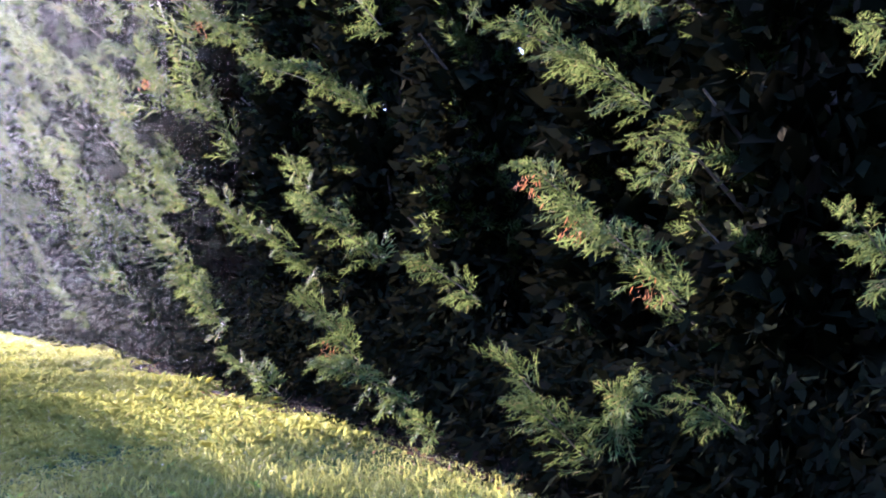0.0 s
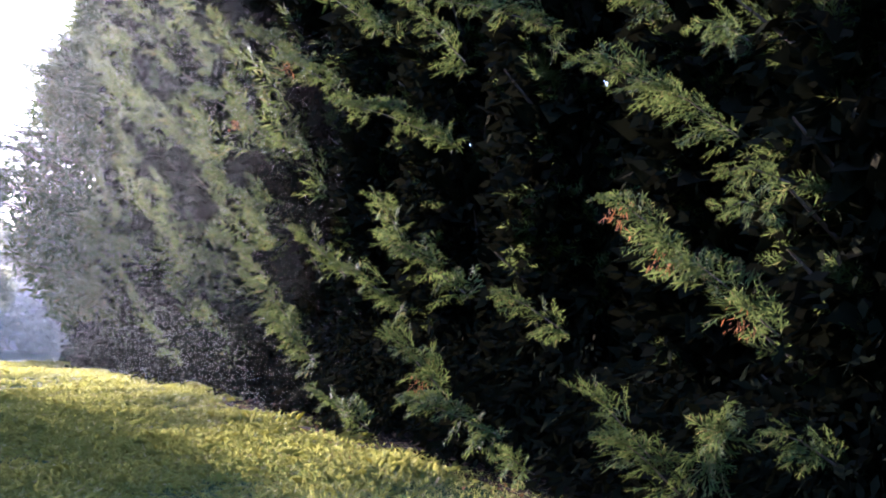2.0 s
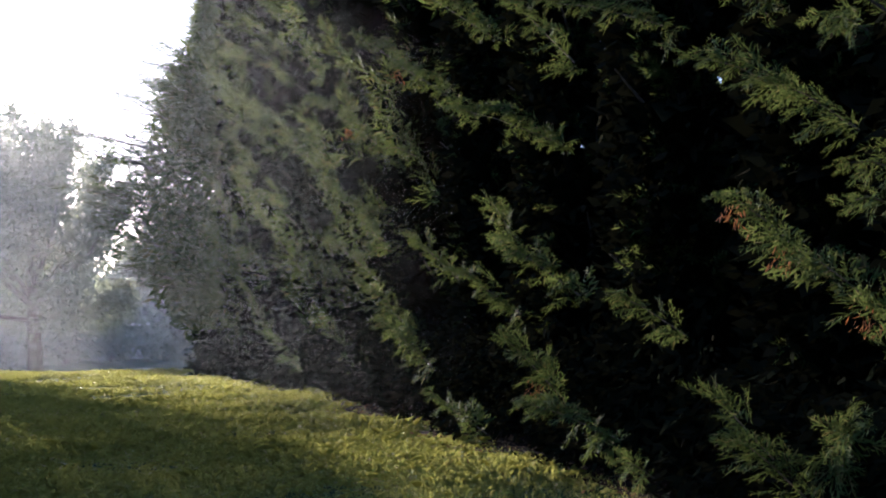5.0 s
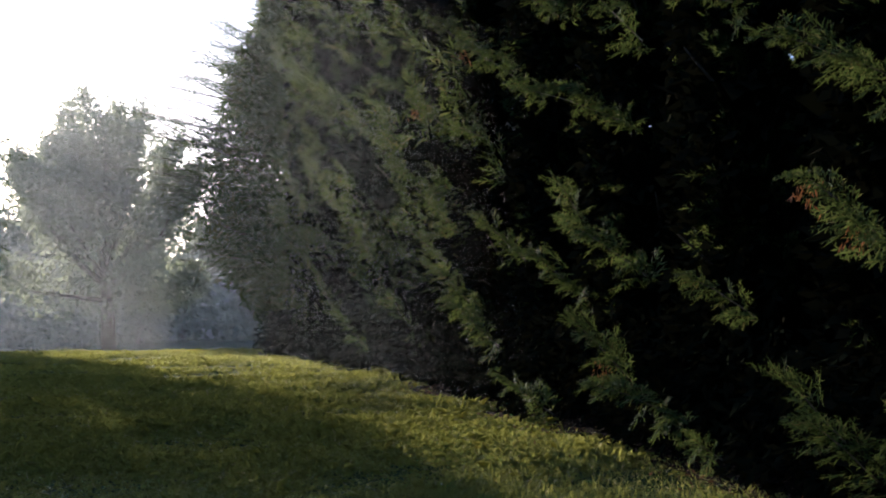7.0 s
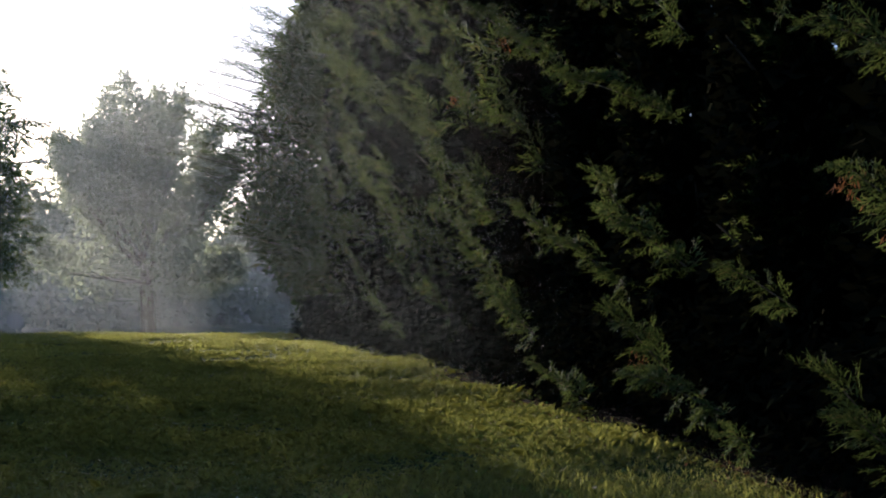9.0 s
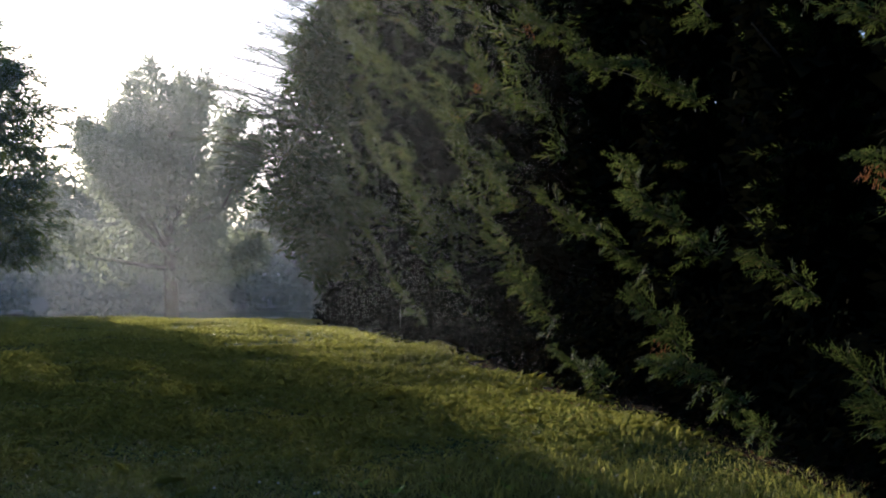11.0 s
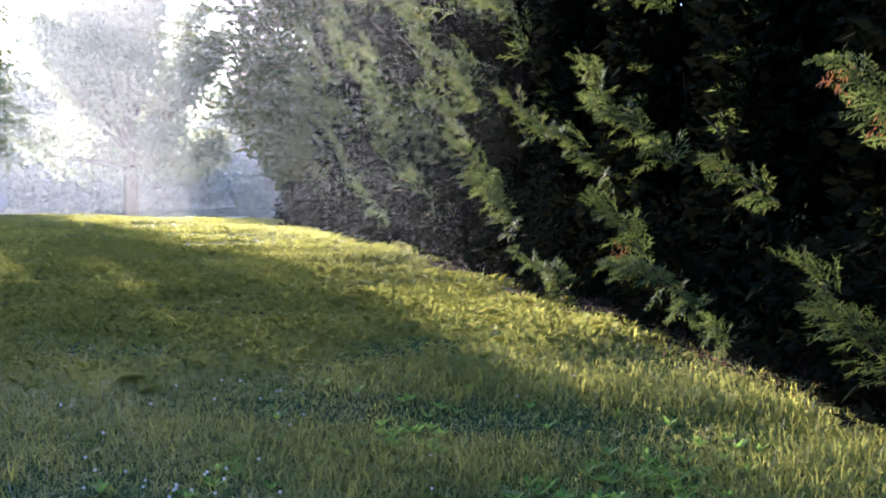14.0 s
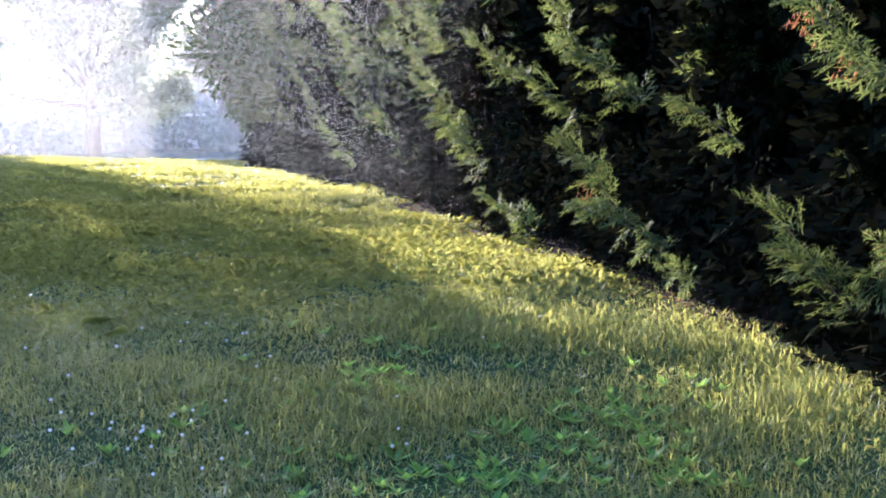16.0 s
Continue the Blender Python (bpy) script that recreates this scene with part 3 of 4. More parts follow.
def build_feathers():
    """Long open boughs that reach from the last conifer over the lawn."""
    rng = np.random.default_rng(14)
    for k in range(34):
        z, a = 2.5 + 0.22 * k + rng.uniform(-0.15, 0.15), math.pi + rng.uniform(-0.35, 0.45)
        ln = 6.9 * (1 - abs(k - 14) / 32) * rng.uniform(0.75, 1.05)
        v, f = plume(rng, (ln * 0.25, 0, 0), (ln, 0, 0.09 * ln), 40, PLAIN_FROND, 0.7, drop=0.3)
        ob = part("bough", mesh_from("bough", v * np.array([1, 1, 0.7]), f, M_CYPRESS), None, end_tree, "long open feathery bough")
        ob["kind"] = "stuff"
        ob.matrix_local = Matrix.Translation((0, 0, z)) @ Matrix.Rotation(a, 4, "Z") @ Matrix.Rotation(-rng.uniform(0.05, 0.3), 4, "Y")
        part("stem", mesh_from("stem", *tube([(0, 0, 0), (ln * 0.5, 0.04 * ln * math.sin(2.5), 0.025 * ln), (ln * 0.97, 0, 0.09 * ln)], [0.04, 0.025, 0.006], 5), M_BARK), None, ob)


build_feathers()
for k in range(16):
    g = random.Random(k)
    plant_broad("woodland_tree", 40 + k, -28 + 4.4 * k + g.uniform(-1.5, 1.5), 116 + g.uniform(-5, 12), g.uniform(8, 14), g.uniform(4.5, 6), 0.2, 6500, 0.7, M_FAR,
                "hazy broadleaf tree in the far tree line", "far tree line")


for k in range(14):
    g = random.Random(100 + k)
    plant_broad("shrub", 140 + k, -22 + 4.2 * k + g.uniform(-1.5, 1.5), 104 + g.uniform(-3, 3), g.uniform(3, 5.5), g.uniform(3, 4), 0.1, 1700, 0.6, M_FAR,
                "hazy rounded shrub before the far tree line", "far shrubs")


def block_skylight():
    """Unseen trees added to the left and behind, to block skylight from hedge and lawn."""
    first = plant_broad("unseen_tree", 71, -15, -9, 14, 5.0, 0.8, 4200, 0.8, M_FAR, "unseen leafy green tree added to cut skylight", "trees round the lawn")
    for k, (x, y) in enumerate(((-16, 1), (-15, 11), (-17, 21), (-16, 31), (-8, -15), (1, -17), (10, -15), (-19, -18))):
        copy_thing(first, pose(x, y, float(ground(x, y)) - 0.05, 0, 0, 47 * k))


block_skylight()


# ---- bed under the hedge ----
def build_bed():
    """Bare soil and needle litter under the boughs, with a ragged edge."""
    ys = np.arange(-1, 41.01, 0.2)
    edge = lawn_edge(ys) - 0.1
    cols = np.concatenate([(0, 0.006, 0.02), np.linspace(0.05, 1, 13)])
    gx = edge[:, None] + (11 - edge)[:, None] * cols[None]
    gy = np.repeat(ys[:, None], 16, 1)
    rng = np.random.default_rng(5)
    v = np.stack([gx, gy, ground(gx, gy) + np.where(cols > 0, 0.03, -0.02)[None] + rng.normal(0, 0.008, gx.shape) * (cols > 0)[None]], -1).reshape(-1, 3)
    i = np.arange(len(v)).reshape(gx.shape)
    f = np.stack([i[:-1, :-1], i[:-1, 1:], i[1:, 1:], i[1:, :-1]], -1).reshape(-1, 4)
    m = solid_material("needle_litter_soil", [(0.3, (0.012, 0.009, 0.007)), (0.55, (0.03, 0.02, 0.013)), (0.75, (0.06, 0.04, 0.025))], 4, 0.95, 0.8, gloss=0.02)
    tagged(new("soil_bed", mesh_from("soil_bed", v, f, m)), "bare brown soil with needle litter under the hedge", "soil", kind="structure")
    n = 5000
    y = rng.uniform(3, 34, n)
    x = lawn_edge(y) + rng.normal(0.25, 0.3, n)
    base = np.stack([x, y, ground(x, y) + rng.uniform(0.015, 0.04, n)], 1)
    way = unit(rng.normal(0, 1, (n, 3)) * np.array([1, 1, 0.25]))
    ln = rng.uniform(0.02, 0.075, n)
    v, f = leaves(base, way, unit(np.cross(way, np.array([0, 0, 1.0]) + rng.normal(0, 0.4, (n, 3)))), ln, ln * rng.uniform(0.1, 0.6, n), 0.2)
    litter = leaf_material("dry_litter", [(0.3, (0.10, 0.05, 0.025)), (0.6, (0.2, 0.11, 0.06)), (0.8, (0.34, 0.22, 0.13))], (0.3, 0.15, 0.06), 0.15, 0.9, gloss=0.05)
    tagged(new("leaf_litter", mesh_from("leaf_litter", v, f, litter)), "dry brown leaves and twigs scattered along the hedge", "litter", kind="stuff")


build_bed()


# ---- small plants in the lawn ----
def build_weeds():
    """Rosettes of broad leaves, each a plant of its own, and white clover heads."""
    rng = np.random.default_rng(31)
    spots = [(2.85, 5.85, 0.3, 40), (1.9, 7.1, 0.3, 24), (2.1, 5.25, 0.26, 20), (2.8, 4.9, 0.25, 18), (3.5, 6.2, 0.35, 14), (1.2, 5.3, 0.3, 14), (2.6, 7.6, 0.6, 16), (0.9, 6.8, 0.6, 14)]
    for cx, cy, spread, count in spots:
        for _ in range(count):
            x, y = cx + rng.normal(0, spread), cy + rng.normal(0, spread * 0.8)
            n = int(rng.integers(5, 9))
            a = np.arange(n) * 2 * np.pi / n + rng.uniform(0, 0.8, n)
            up = rng.uniform(0.6, 1.9, n)
            way = unit(np.stack([np.cos(a), np.sin(a), up], 1))
            side = np.stack([-np.sin(a), np.cos(a), np.zeros(n)], 1)
            ln, z = rng.uniform(0.06, 0.105, n), float(ground(x, y))
            v, f = leaves(np.tile((0.0, 0.0, 0.004), (n, 1)), way, side, ln, ln * rng.uniform(0.28, 0.45, n), 0.25)
            ob = new("weed_plant", mesh_from("weed_plant", v, f, M_BROAD))
            ob.location = (x, y, z)
            tagged(ob, "low bright green broad-leaved weed in the lawn", "weed", "weeds in the lawn")
    white = solid_material("clover_white", [(0.3, (0.6, 0.58, 0.5)), (0.7, (0.82, 0.81, 0.76))], 60, 0.8, 0.3)
    head = None
    for k in range(44):
        cx, cy, s = ((0.2, 6.1, 0.35), (0.9, 7.9, 0.7), (1.0, 6.0, 0.6))[k % 3]
        x, y = cx + rng.normal(0, s), cy + rng.normal(0, s * 0.7)
        if head is None:
            bm = bmesh.new()
            bmesh.ops.create_icosphere(bm, subdivisions=2, radius=0.009)
            for v in bm.verts:
                v.co *= 1 + 0.18 * math.sin(v.co.x * 900) * math.sin(v.co.y * 900)
                v.co.z = v.co.z * 0.85 + 0.075
            ball = bpy.data.meshes.new("flower_head")
            bm.to_mesh(ball)
            bm.free()
            ball.materials.append(white)
            stalk = mesh_from("stalk", *tube([(0, 0, -0.005), (0.004, 0, 0.035), (0, 0, 0.07)], [0.0012, 0.001, 0.001], 4), M_BROAD)
            head = thing("clover_flower", pose(x, y, float(ground(x, y))), "small white clover flower on a thin stalk", "flower", "clover in the lawn")
            part("flower_head", ball, None, head, "white flower head")
            part("stalk", stalk, None, head)
        else:
            copy_thing(head, pose(x, y, float(ground(x, y)), rng.uniform(-15, 15), rng.uniform(-15, 15), 0))
    n = 160
    x, y = rng.uniform(-1.5, 4.7, n), rng.uniform(4.5, 26, n)
    for i in range(n):
        if i < 14:
            m = 7
            a = rng.uniform(0, 2 * np.pi, m)
            way = unit(np.stack([np.cos(a) * 0.35, np.sin(a) * 0.35, np.ones(m)], 1))
            ln = rng.uniform(0.1, 0.19, m)
            v, f = leaves(np.zeros((m, 3)), way, unit(np.cross(way, rng.normal(0, 1, (m, 3)))), ln, ln * 0.06, 0.3)
            ob = new("grass_tuft", mesh_from("grass_tuft", v, f, M_GRASS))
            ob.location = (x[i], y[i], float(ground(x[i], y[i])))
            tagged(ob, "taller tuft of coarse grass in the lawn", "grass tuft", "grass tufts")


build_weeds()


def build_clover():
    """Mats of small three-part clover leaves and dead blades between the grass."""
    rng = np.random.default_rng(57)
    n = 17000
    x, y = rng.uniform(-1.2, 4.9, n), rng.uniform(4.2, 13, n)
    mat_here = np.sin(x * 1.9 + 1.3 * np.sin(y * 0.8)) + np.sin(y * 1.4 - x * 0.7 + 2) + rng.normal(0, 1.3, n)
    x, y = x[mat_here > 0.75], y[mat_here > 0.75]
    n = len(x)
    z = ground(x, y) + rng.uniform(0.02, 0.062, n)
    a = rng.uniform(0, 2 * np.pi, n)
    pieces = []
    for k in range(3):
        b = a + k * 2.094
        way = unit(np.stack([np.cos(b), np.sin(b), rng.uniform(-0.3, 0.5, n)], 1))
        side = np.stack([-np.sin(b), np.cos(b), np.zeros(n)], 1)
        ln = rng.uniform(0.012, 0.02, n)
        pieces.append(leaves(np.stack([x, y, z], 1), way, side, ln, ln * 0.85, 0.1))
    tagged(new("clover_leaves", mesh_from("clover_leaves", *joined(pieces), M_BROAD)), "mats of small dark green clover leaves in the lawn", "clover", kind="stuff")
    n = 7000
    x, y = rng.uniform(-1.2, 5.1, n), rng.uniform(4.2, 18, n)
    way = unit(rng.normal(0, 1, (n, 3)) * np.array([1, 1, 0.3]))
    ln = rng.uniform(0.04, 0.11, n)
    v, f = leaves(np.stack([x, y, ground(x, y) + rng.uniform(0.02, 0.06, n)], 1), way, unit(np.cross(way, np.array([0.0, 0, 1.0]) + rng.normal(0, 0.3, (n, 3)))), ln, ln * 0.07, 0.1)
    straw = leaf_material("straw", [(0.3, (0.3, 0.24, 0.13)), (0.6, (0.42, 0.35, 0.2)), (0.8, (0.5, 0.44, 0.28))], (0.5, 0.4, 0.2), 0.3, 0.6)
    tagged(new("straw", mesh_from("straw", v, f, straw)), "dead straw-coloured blades lying in the lawn", "straw", kind="stuff")


build_clover()


# ---- street beyond the crest ----
def box(bm, size, at, bevel=0.0):
    r = bmesh.ops.create_cube(bm, size=1.0, matrix=Matrix.Translation(at) @ Matrix.Diagonal((*size, 1)))
    if bevel:
        edges = list({e for v in r["verts"] for e in v.link_edges})
        bmesh.ops.bevel(bm, geom=edges, offset=bevel, segments=2, affect="EDGES", profile=0.6)
    return bm


def made(*boxes, bevel=0.0):
    bm = bmesh.new()
    for size, at in boxes:
        box(bm, size, at, bevel)
    return bm


M_STEEL = solid_material("galvanised_steel", [(0.3, (0.32, 0.33, 0.34)), (0.7, (0.45, 0.46, 0.47))], 8, 0.45, 0.1, 0.8)
M_SIGN = solid_material("bare_aluminium_back", [(0.3, (0.30, 0.31, 0.33)), (0.7, (0.42, 0.43, 0.45))], 5, 0.5, 0.05, 0.5)
M_RED = solid_material("red_sign_face", [(0.3, (0.5, 0.02, 0.02)), (0.7, (0.6, 0.03, 0.03))], 5, 0.4, 0.05)
M_WOOD = solid_material("weathered_wood", [(0.3, (0.10, 0.075, 0.055)), (0.7, (0.22, 0.17, 0.13))], 6, 0.85, 0.5, 0, (1, 1, 0.2))
M_WHITE = solid_material("white_paint", [(0.3, (0.72, 0.73, 0.74)), (0.7, (0.8, 0.8, 0.8))], 3, 0.5, 0.05)
M_CARPAINT = solid_material("white_car_paint", [(0.3, (0.74, 0.75, 0.76)), (0.7, (0.8, 0.8, 0.8))], 2, 0.2, 0.0)
M_RUBBER = solid_material("tyre_rubber", [(0.3, (0.02, 0.02, 0.02)), (0.7, (0.035, 0.035, 0.035))], 20, 0.85, 0.2)
M_GLASS = solid_material("dark_glass", [(0.3, (0.02, 0.025, 0.03)), (0.7, (0.03, 0.035, 0.04))], 1, 0.04, 0.0)
M_ROOF = solid_material("grey_shingles", [(0.3, (0.07, 0.07, 0.075)), (0.7, (0.14, 0.135, 0.13))], 5, 0.9, 0.5)
M_SIDING = solid_material("pale_siding", [(0.3, (0.33, 0.35, 0.38)), (0.7, (0.42, 0.44, 0.47))], 2, 0.7, 0.2)
M_ASPHALT = solid_material("asphalt", [(0.3, (0.04, 0.04, 0.042)), (0.7, (0.065, 0.065, 0.066))], 3, 0.9, 0.4)


def build_road():
    xs = np.linspace(-120, 120, 121)
    ys = np.linspace(69, 77, 9)
    gx, gy = np.meshgrid(xs, ys)
    v = np.stack([gx, gy, ground(gx, gy) + 0.03], -1).reshape(-1, 3)
    i = np.arange(len(v)).reshape(gx.shape)
    f = np.stack([i[:-1, :-1], i[:-1, 1:], i[1:, 1:], i[1:, :-1]], -1).reshape(-1, 4)
    tagged(new("road", mesh_from("road", v, f, M_ASPHALT)), "grey asphalt street beyond the crest", "road", kind="structure")


def build_stop_sign(x, y, top):
    z = float(ground(x, y))
    sign = thing("road_sign", pose(x, y, z, 0, 0, 8), "octagonal road sign seen from its bare grey back", "sign")
    h = top - z
    part("post", made(((0.06, 0.04, h + 0.45), (0, -0.03, (h + 0.45) / 2 - 0.05)), bevel=0.008), M_STEEL, sign)
    bm = bmesh.new()
    ring = [Vector((0.41 * math.cos(math.pi / 8 + k * math.pi / 4), 0, h + 0.41 * math.sin(math.pi / 8 + k * math.pi / 4))) for k in range(8)]
    face = bm.faces.new([bm.verts.new(p) for p in ring])
    up = bmesh.ops.extrude_face_region(bm, geom=[face])
    bmesh.ops.translate(bm, verts=[g for g in up["geom"] if isinstance(g, bmesh.types.BMVert)], vec=(0, 0.006, 0))
    bmesh.ops.recalc_face_normals(bm, faces=bm.faces)
    plate = part("plate", bm, M_SIGN, sign)
    bm = bmesh.new()
    bm.faces.new([bm.verts.new(Vector((p.x * 0.97, 0.009, h + (p.z - h) * 0.97))) for p in reversed(ring)])
    part("red_face", bm, M_RED, plate, "red front face")


def build_mailbox(x, y, top):
    z = float(ground(x, y))
    h = top - z
    box_thing = thing("mailbox", pose(x, y, z, 0, 0, 0), "dark mailbox on a wooden post with a cross arm", "mailbox")
    part("post", made(((0.1, 0.1, h + 0.2), (0, 0, (h + 0.2) / 2 - 0.2)), bevel=0.01), M_WOOD, box_thing)
    part("arm", made(((0.95, 0.1, 0.08), (0.05, 0, h - 0.02)), bevel=0.01), M_WOOD, box_thing)
    bm = bmesh.new()
    n = 10
    for sx in (-0.25, 0.27):
        ring = [bm.verts.new((sx, 0.09 * math.cos(math.pi * k / n), h + 0.11 + 0.09 * math.sin(math.pi * k / n))) for k in range(n + 1)]
        ring += [bm.verts.new((sx, -0.09, h + 0.02)), bm.verts.new((sx, 0.09, h + 0.02))]
        bm.faces.new(ring)
    bm.verts.ensure_lookup_table()
    m = n + 3
    for k in range(m):
        bm.faces.new((bm.verts[k], bm.verts[(k + 1) % m], bm.verts[m + (k + 1) % m], bm.verts[m + k]))
    bmesh.ops.recalc_face_normals(bm, faces=bm.faces)
    part("box", bm, M_STEEL, box_thing)


def build_street_lamp(x, y, top):
    z = float(ground(x, y))
    h = top - z
    lamp = thing("street_lamp", pose(x, y, z), "grey street lamp with a long arm", "lamp")
    part("pole", tube_mesh("pole", [(0, 0, -0.3), (0, 0, h * 0.5), (0, 0, h + 0.1)], [0.11, 0.09, 0.07], M_STEEL), None, lamp)
    part("arm", tube_mesh("arm", [(0, 0, h - 0.1), (1.5, 0, h + 0.14), (3.1, 0, h + 0.32)], [0.075, 0.07, 0.06], M_STEEL), None, lamp)
    bm = made(((0.75, 0.28, 0.14), (3.4, 0, h + 0.33)), bevel=0.05)
    head = part("lamp_head", bm, M_STEEL, lamp)
    part("lens", made(((0.4, 0.2, 0.05), (3.45, 0, h + 0.25)), bevel=0.02), M_GLASS, head, "dark unlit lens")


def build_car(x, y, turn):
    """A parked white car: shaped body, cabin, glass and wheels."""
    car = thing("car", pose(x, y, float(ground(x, y)) + 0.03, 0, 0, turn), "white parked car on the street", "car")
    part("body", made(((4.5, 1.78, 0.55), (0, 0, 0.55)), ((4.2, 1.7, 0.22), (0, 0, 0.86)), bevel=0.1), M_CARPAINT, car)

    def cabin(grow, z0, z1, long0, long1, wide0, wide1):
        bm = bmesh.new()
        r = bmesh.ops.create_cube(bm, size=1.0)
        for v in r["verts"]:
            top = v.co.z > 0
            v.co = Vector((v.co.x * (long1 if top else long0) - 0.2, v.co.y * (wide1 if top else wide0), z1 if top else z0)) + Vector((0, 0, grow))
        bmesh.ops.bevel(bm, geom=list(bm.edges), offset=0.06, segments=2, affect="EDGES")
        return bm

    part("window_band", cabin(0, 0.9, 1.36, 2.9, 1.9, 1.6, 1.3), M_GLASS, car, "dark tinted glass")
    part("roof", cabin(0, 1.34, 1.44, 1.98, 1.8, 1.36, 1.2), M_CARPAINT, car)
    for sx in (-1.35, 1.35):
        for sy in (-0.82, 0.82):
            bm = bmesh.new()
            bmesh.ops.create_cone(bm, cap_ends=True, segments=24, radius1=0.32, radius2=0.32, depth=0.2, matrix=Matrix.Translation((sx, sy, 0.32)) @ Matrix.Rotation(math.pi / 2, 4, "X"))
            bmesh.ops.bevel(bm, geom=[e for e in bm.edges if len(e.link_faces) == 2 and e.calc_face_angle(0) > 1], offset=0.03, segments=2, affect="EDGES")
            wheel = part("wheel", bm, M_RUBBER, car)
            bm = bmesh.new()
            bmesh.ops.create_cone(bm, cap_ends=True, segments=20, radius1=0.2, radius2=0.18, depth=0.22, matrix=Matrix.Translation((sx, sy, 0.32)) @ Matrix.Rotation(math.pi / 2, 4, "X"))
            part("rim", bm, M_STEEL, wheel)
    for sy in (-0.62, 0.62):
        part("headlight", made(((0.08, 0.34, 0.14), (2.23, sy, 0.7)), bevel=0.02), M_GLASS, car)
        part("tail_light", made(((0.08, 0.3, 0.16), (-2.23, sy, 0.75)), bevel=0.02), M_RED, car)


def build_house(x, y, wide, deep, tall, label):
    """A small house: walls, gabled roof, door, porch posts and windows with frames."""
    z = float(ground(x, y))
    house = thing("house", pose(x, y, z), label, "house")
    part("wall", made(((wide, deep, tall + 0.6), (0, 0, tall / 2 - 0.3))), M_SIDING, house)
    bm = bmesh.new()
    w, d, r = wide / 2 + 0.4, deep / 2 + 0.5, deep * 0.32
    vs = [bm.verts.new(p) for p in ((-w, -d, tall - 0.1), (w, -d, tall - 0.1), (w, d, tall - 0.1), (-w, d, tall - 0.1), (-w, 0, tall + r), (w, 0, tall + r))]
    for f in ((0, 1, 5, 4), (2, 3, 4, 5), (0, 4, 3), (1, 2, 5), (3, 2, 1, 0)):
        bm.faces.new([vs[k] for k in f])
    part("roof", bm, M_ROOF, house)
    front = -deep / 2
    for k in range(3):
        wx = -wide * 0.33 + k * wide * 0.33
        if k == 1:
            door = part("door", made(((0.95, 0.08, 2.05), (wx, front - 0.03, 1.05)), bevel=0.01), M_WOOD, house)
            part("door_frame", made(((0.1, 0.1, 2.2), (wx - 0.54, front - 0.04, 1.1)), ((0.1, 0.1, 2.2), (wx + 0.54, front - 0.04, 1.1)), ((1.18, 0.1, 0.1), (wx, front - 0.04, 2.2))), M_WHITE, door)
        else:
            win = part("window", made(((1.2, 0.06, 1.2), (wx, front - 0.02, 1.5))), M_GLASS, house)
            part("window_frame", made(((0.1, 0.1, 1.4), (wx - 0.65, front - 0.05, 1.5)), ((0.1, 0.1, 1.4), (wx + 0.65, front - 0.05, 1.5)), ((1.4, 0.1, 0.1), (wx, front - 0.05, 2.15)),
                                      ((1.2, 0.1, 0.05), (wx, front - 0.05, 1.5))), M_WHITE, win)
            part("window_sill", made(((1.5, 0.16, 0.08), (wx, front - 0.08, 0.86))), M_WHITE, win)
    for wx in (-wide / 2 + 0.1, -wide * 0.16, wide * 0.16, wide / 2 - 0.1):
        part("porch_post", made(((0.16, 0.16, tall + 0.3), (wx, front - 1.3, tall / 2 - 0.3)), bevel=0.015), M_WHITE, house)
    part("porch_roof", made(((wide + 0.3, 1.7, 0.16), (0, front - 0.75, tall - 0.08)), bevel=0.03), M_WHITE, house)


build_road()
build_stop_sign(-3.75, 61, 3.2)
build_mailbox(-4.6, 58, 2.7)
build_street_lamp(-6.0, 62, 10.8)
build_car(9.25, 74.2, 80)
build_house(15.2, 111, 11, 7, 2.7, "pale single-storey house with a dark roof and white porch posts")


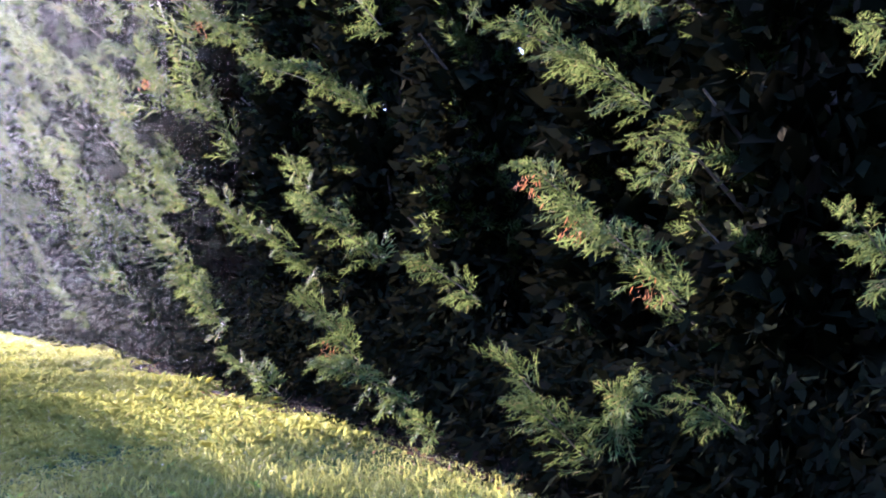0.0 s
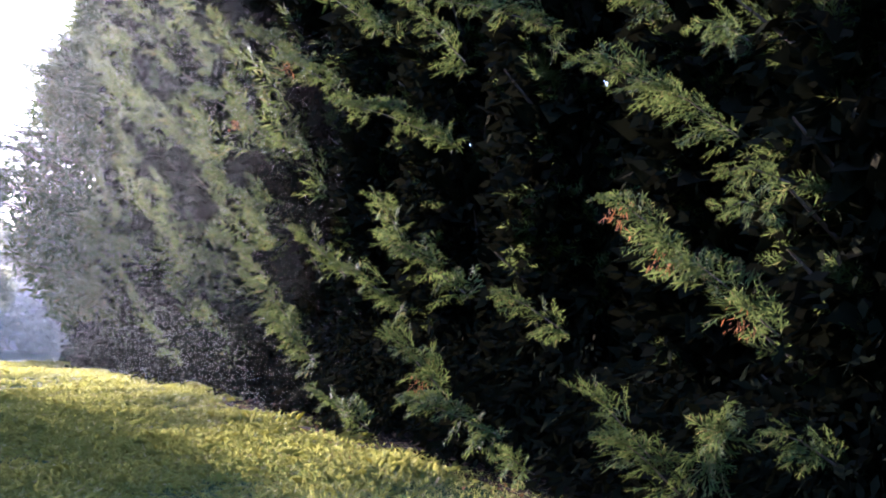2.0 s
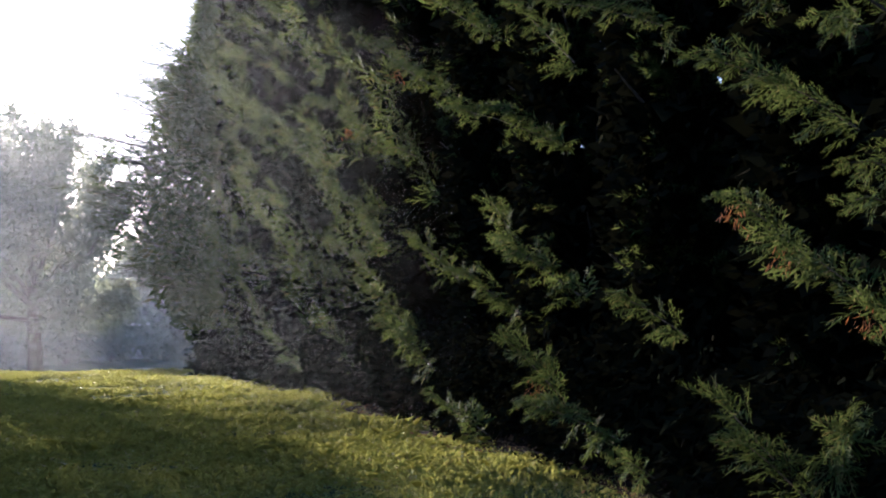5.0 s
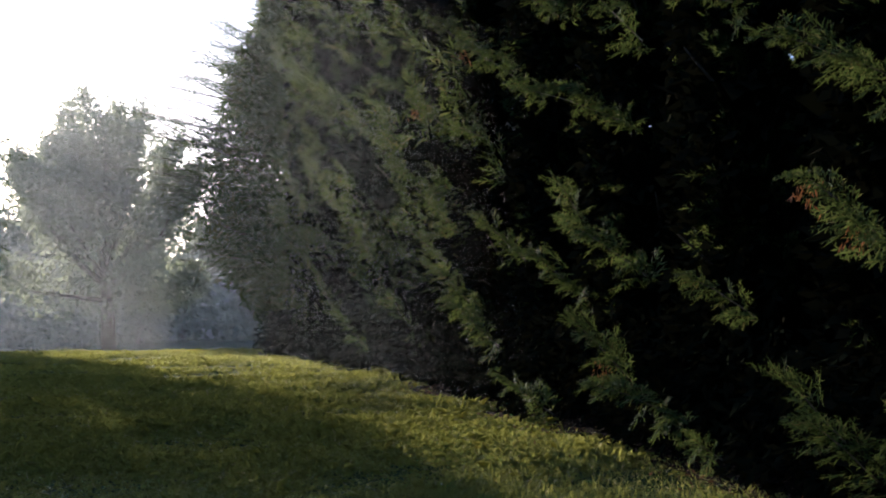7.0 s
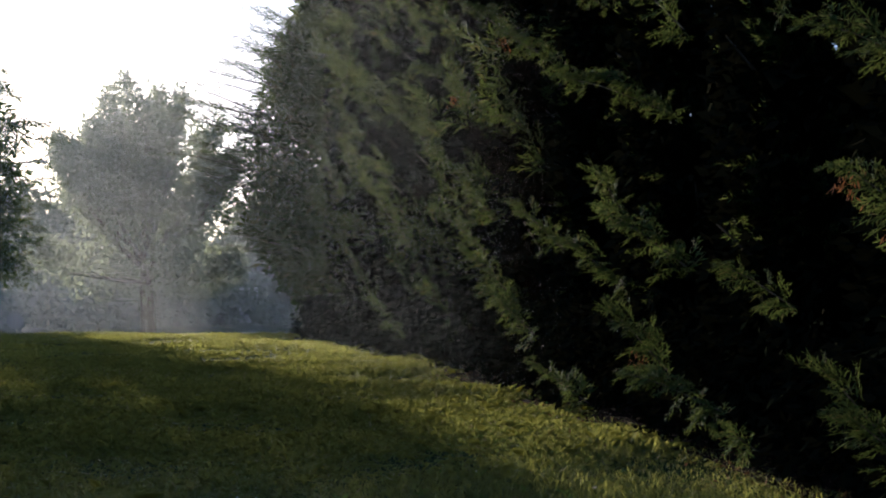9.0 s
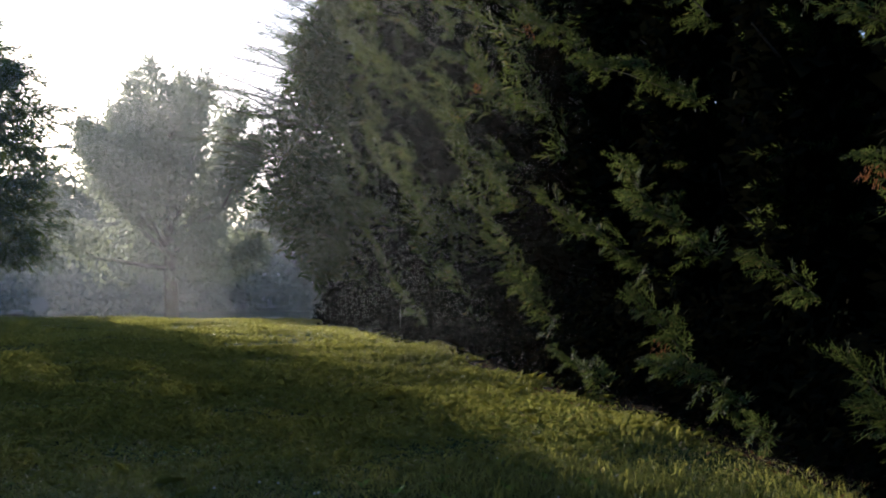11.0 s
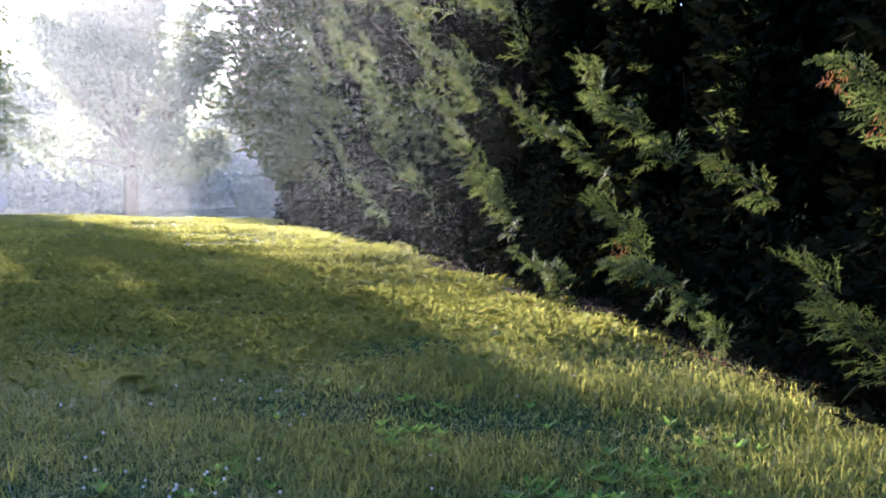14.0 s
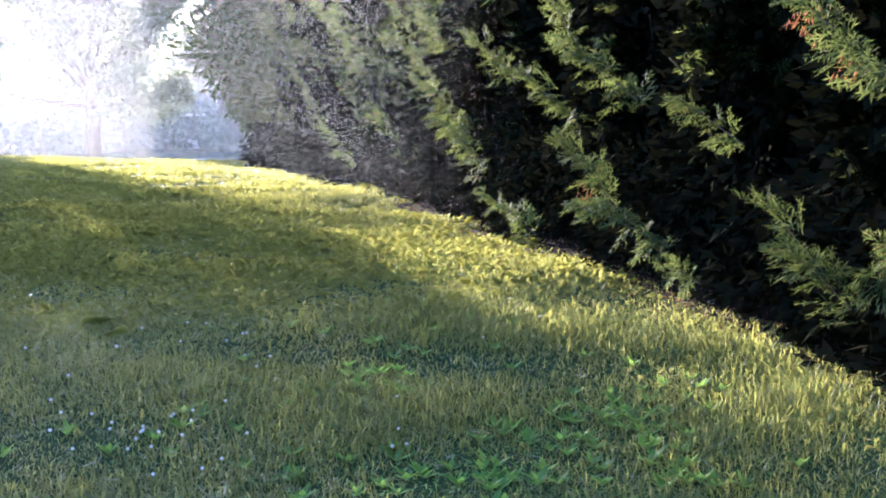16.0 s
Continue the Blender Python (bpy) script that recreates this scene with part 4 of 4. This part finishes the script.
# ---- morning mist ----
def build_mist():
    """Hair-fine wisps of vapour hanging in the air over the lawn and street, thickest in the sunlit lane by the hedge,
    where they also stand for lens glare.
    """
    rng = np.random.default_rng(99)

    def bank(n, y0, y1, yaw0, yaw1, low, high):
        """Wisps between two distances and two bearings; heights as angles over the ground."""
        y, yaw = rng.uniform(y0, y1, n), rng.uniform(yaw0, yaw1, n)
        x = y * np.tan(np.radians(yaw))
        return x, y, ground(x, y) + 0.1 + rng.uniform(low, high, n) * y

    def lane(n):
        """Wisps in the long sunlit lane of air beside the hedge, thickest at its far end. Besides mist they imitate
        lens glare.
        """
        lane_y = np.linspace(7, 80, 600)
        slope = math.tan(radians(SUN_YAW))
        bearing = np.degrees(np.arctan2(3.6 - slope * (lane_y - 15), lane_y))
        yaw = np.where(rng.random(n) < 0.7, rng.uniform(-4.5, 11.5, n), 11.5 + rng.exponential(6.5, n))
        yaw = np.where(rng.random(n) < 0.28, rng.uniform(-4.5, 4.0, n), yaw)
        yaw = yaw[(yaw > bearing[-1]) & (yaw < bearing[0])]
        y = np.interp(yaw, bearing[::-1], lane_y[::-1]) * rng.uniform(0.93, 1.07, len(yaw))
        x = 3.6 - slope * (y - 15) + rng.uniform(-1.2, 1.1, len(yaw))
        return x, y, ground(x, y) + 0.1 + 0.37 * rng.random(len(yaw)) ** 0.85 * y

    banks = [lane(135000), bank(74000, 22, 40, -11, 5, 0.0, 0.27), bank(44000, 41, 62, -10, 8, 0.05, 0.27), bank(60000, 78, 99, -10, 12, 0.0, 0.1)]
    x, y, z = (np.concatenate(k) for k in zip(*banks))
    keep = (y > 40) | ((x < 4.6) & (y > 11))
    c = np.stack([x, y, z], 1)[keep]
    n, far = len(c), c[:, 1:2]
    upright = rng.random((n, 1)) < 0.5
    u = np.where(upright, np.array([0, 0, 1.0]), np.array([1.0, 0, 0])) + rng.normal(0, 0.03, (n, 3))
    a = rng.uniform(0, 2 * np.pi, (n, 1))
    w = np.where(upright, np.cos(a) * np.array([1.0, 0, 0]), np.cos(a) * np.array([0, 0, 1.0])) + np.sin(a) * np.array([0, 1.0, 0])
    long, thin = far * 0.026 * rng.uniform(0.5, 1.5, (n, 1)), far * 0.0000026 * rng.uniform(0.7, 1.3, (n, 1))
    low = np.maximum(c[:, 2:] - long, ground(c[:, 0], c[:, 1])[:, None] + 0.08)
    c[:, 2:] = np.where(upright, low + long, c[:, 2:])
    v = np.stack([c - u * long + w * thin, c - u * long - w * thin, c + u * long], 1).reshape(-1, 3)
    m, nd, l = material("white_vapour")
    diffuse, trans, both, out = (nd.new(k) for k in ("ShaderNodeBsdfDiffuse", "ShaderNodeBsdfTranslucent", "ShaderNodeMixShader", "ShaderNodeOutputMaterial"))
    diffuse.inputs[0].default_value = trans.inputs[0].default_value = (0.93, 0.93, 0.93, 1)
    both.inputs[0].default_value = 0.6
    l.new(diffuse.outputs[0], both.inputs[1])
    l.new(trans.outputs[0], both.inputs[2])
    l.new(both.outputs[0], out.inputs[0])
    ob = new("mist", mesh_from("mist", v, np.arange(3 * n).reshape(n, 3), m))
    tagged(ob, "thin white morning mist hanging over the lawn, partly standing for lens glare", "mist", kind="stuff")


build_mist()
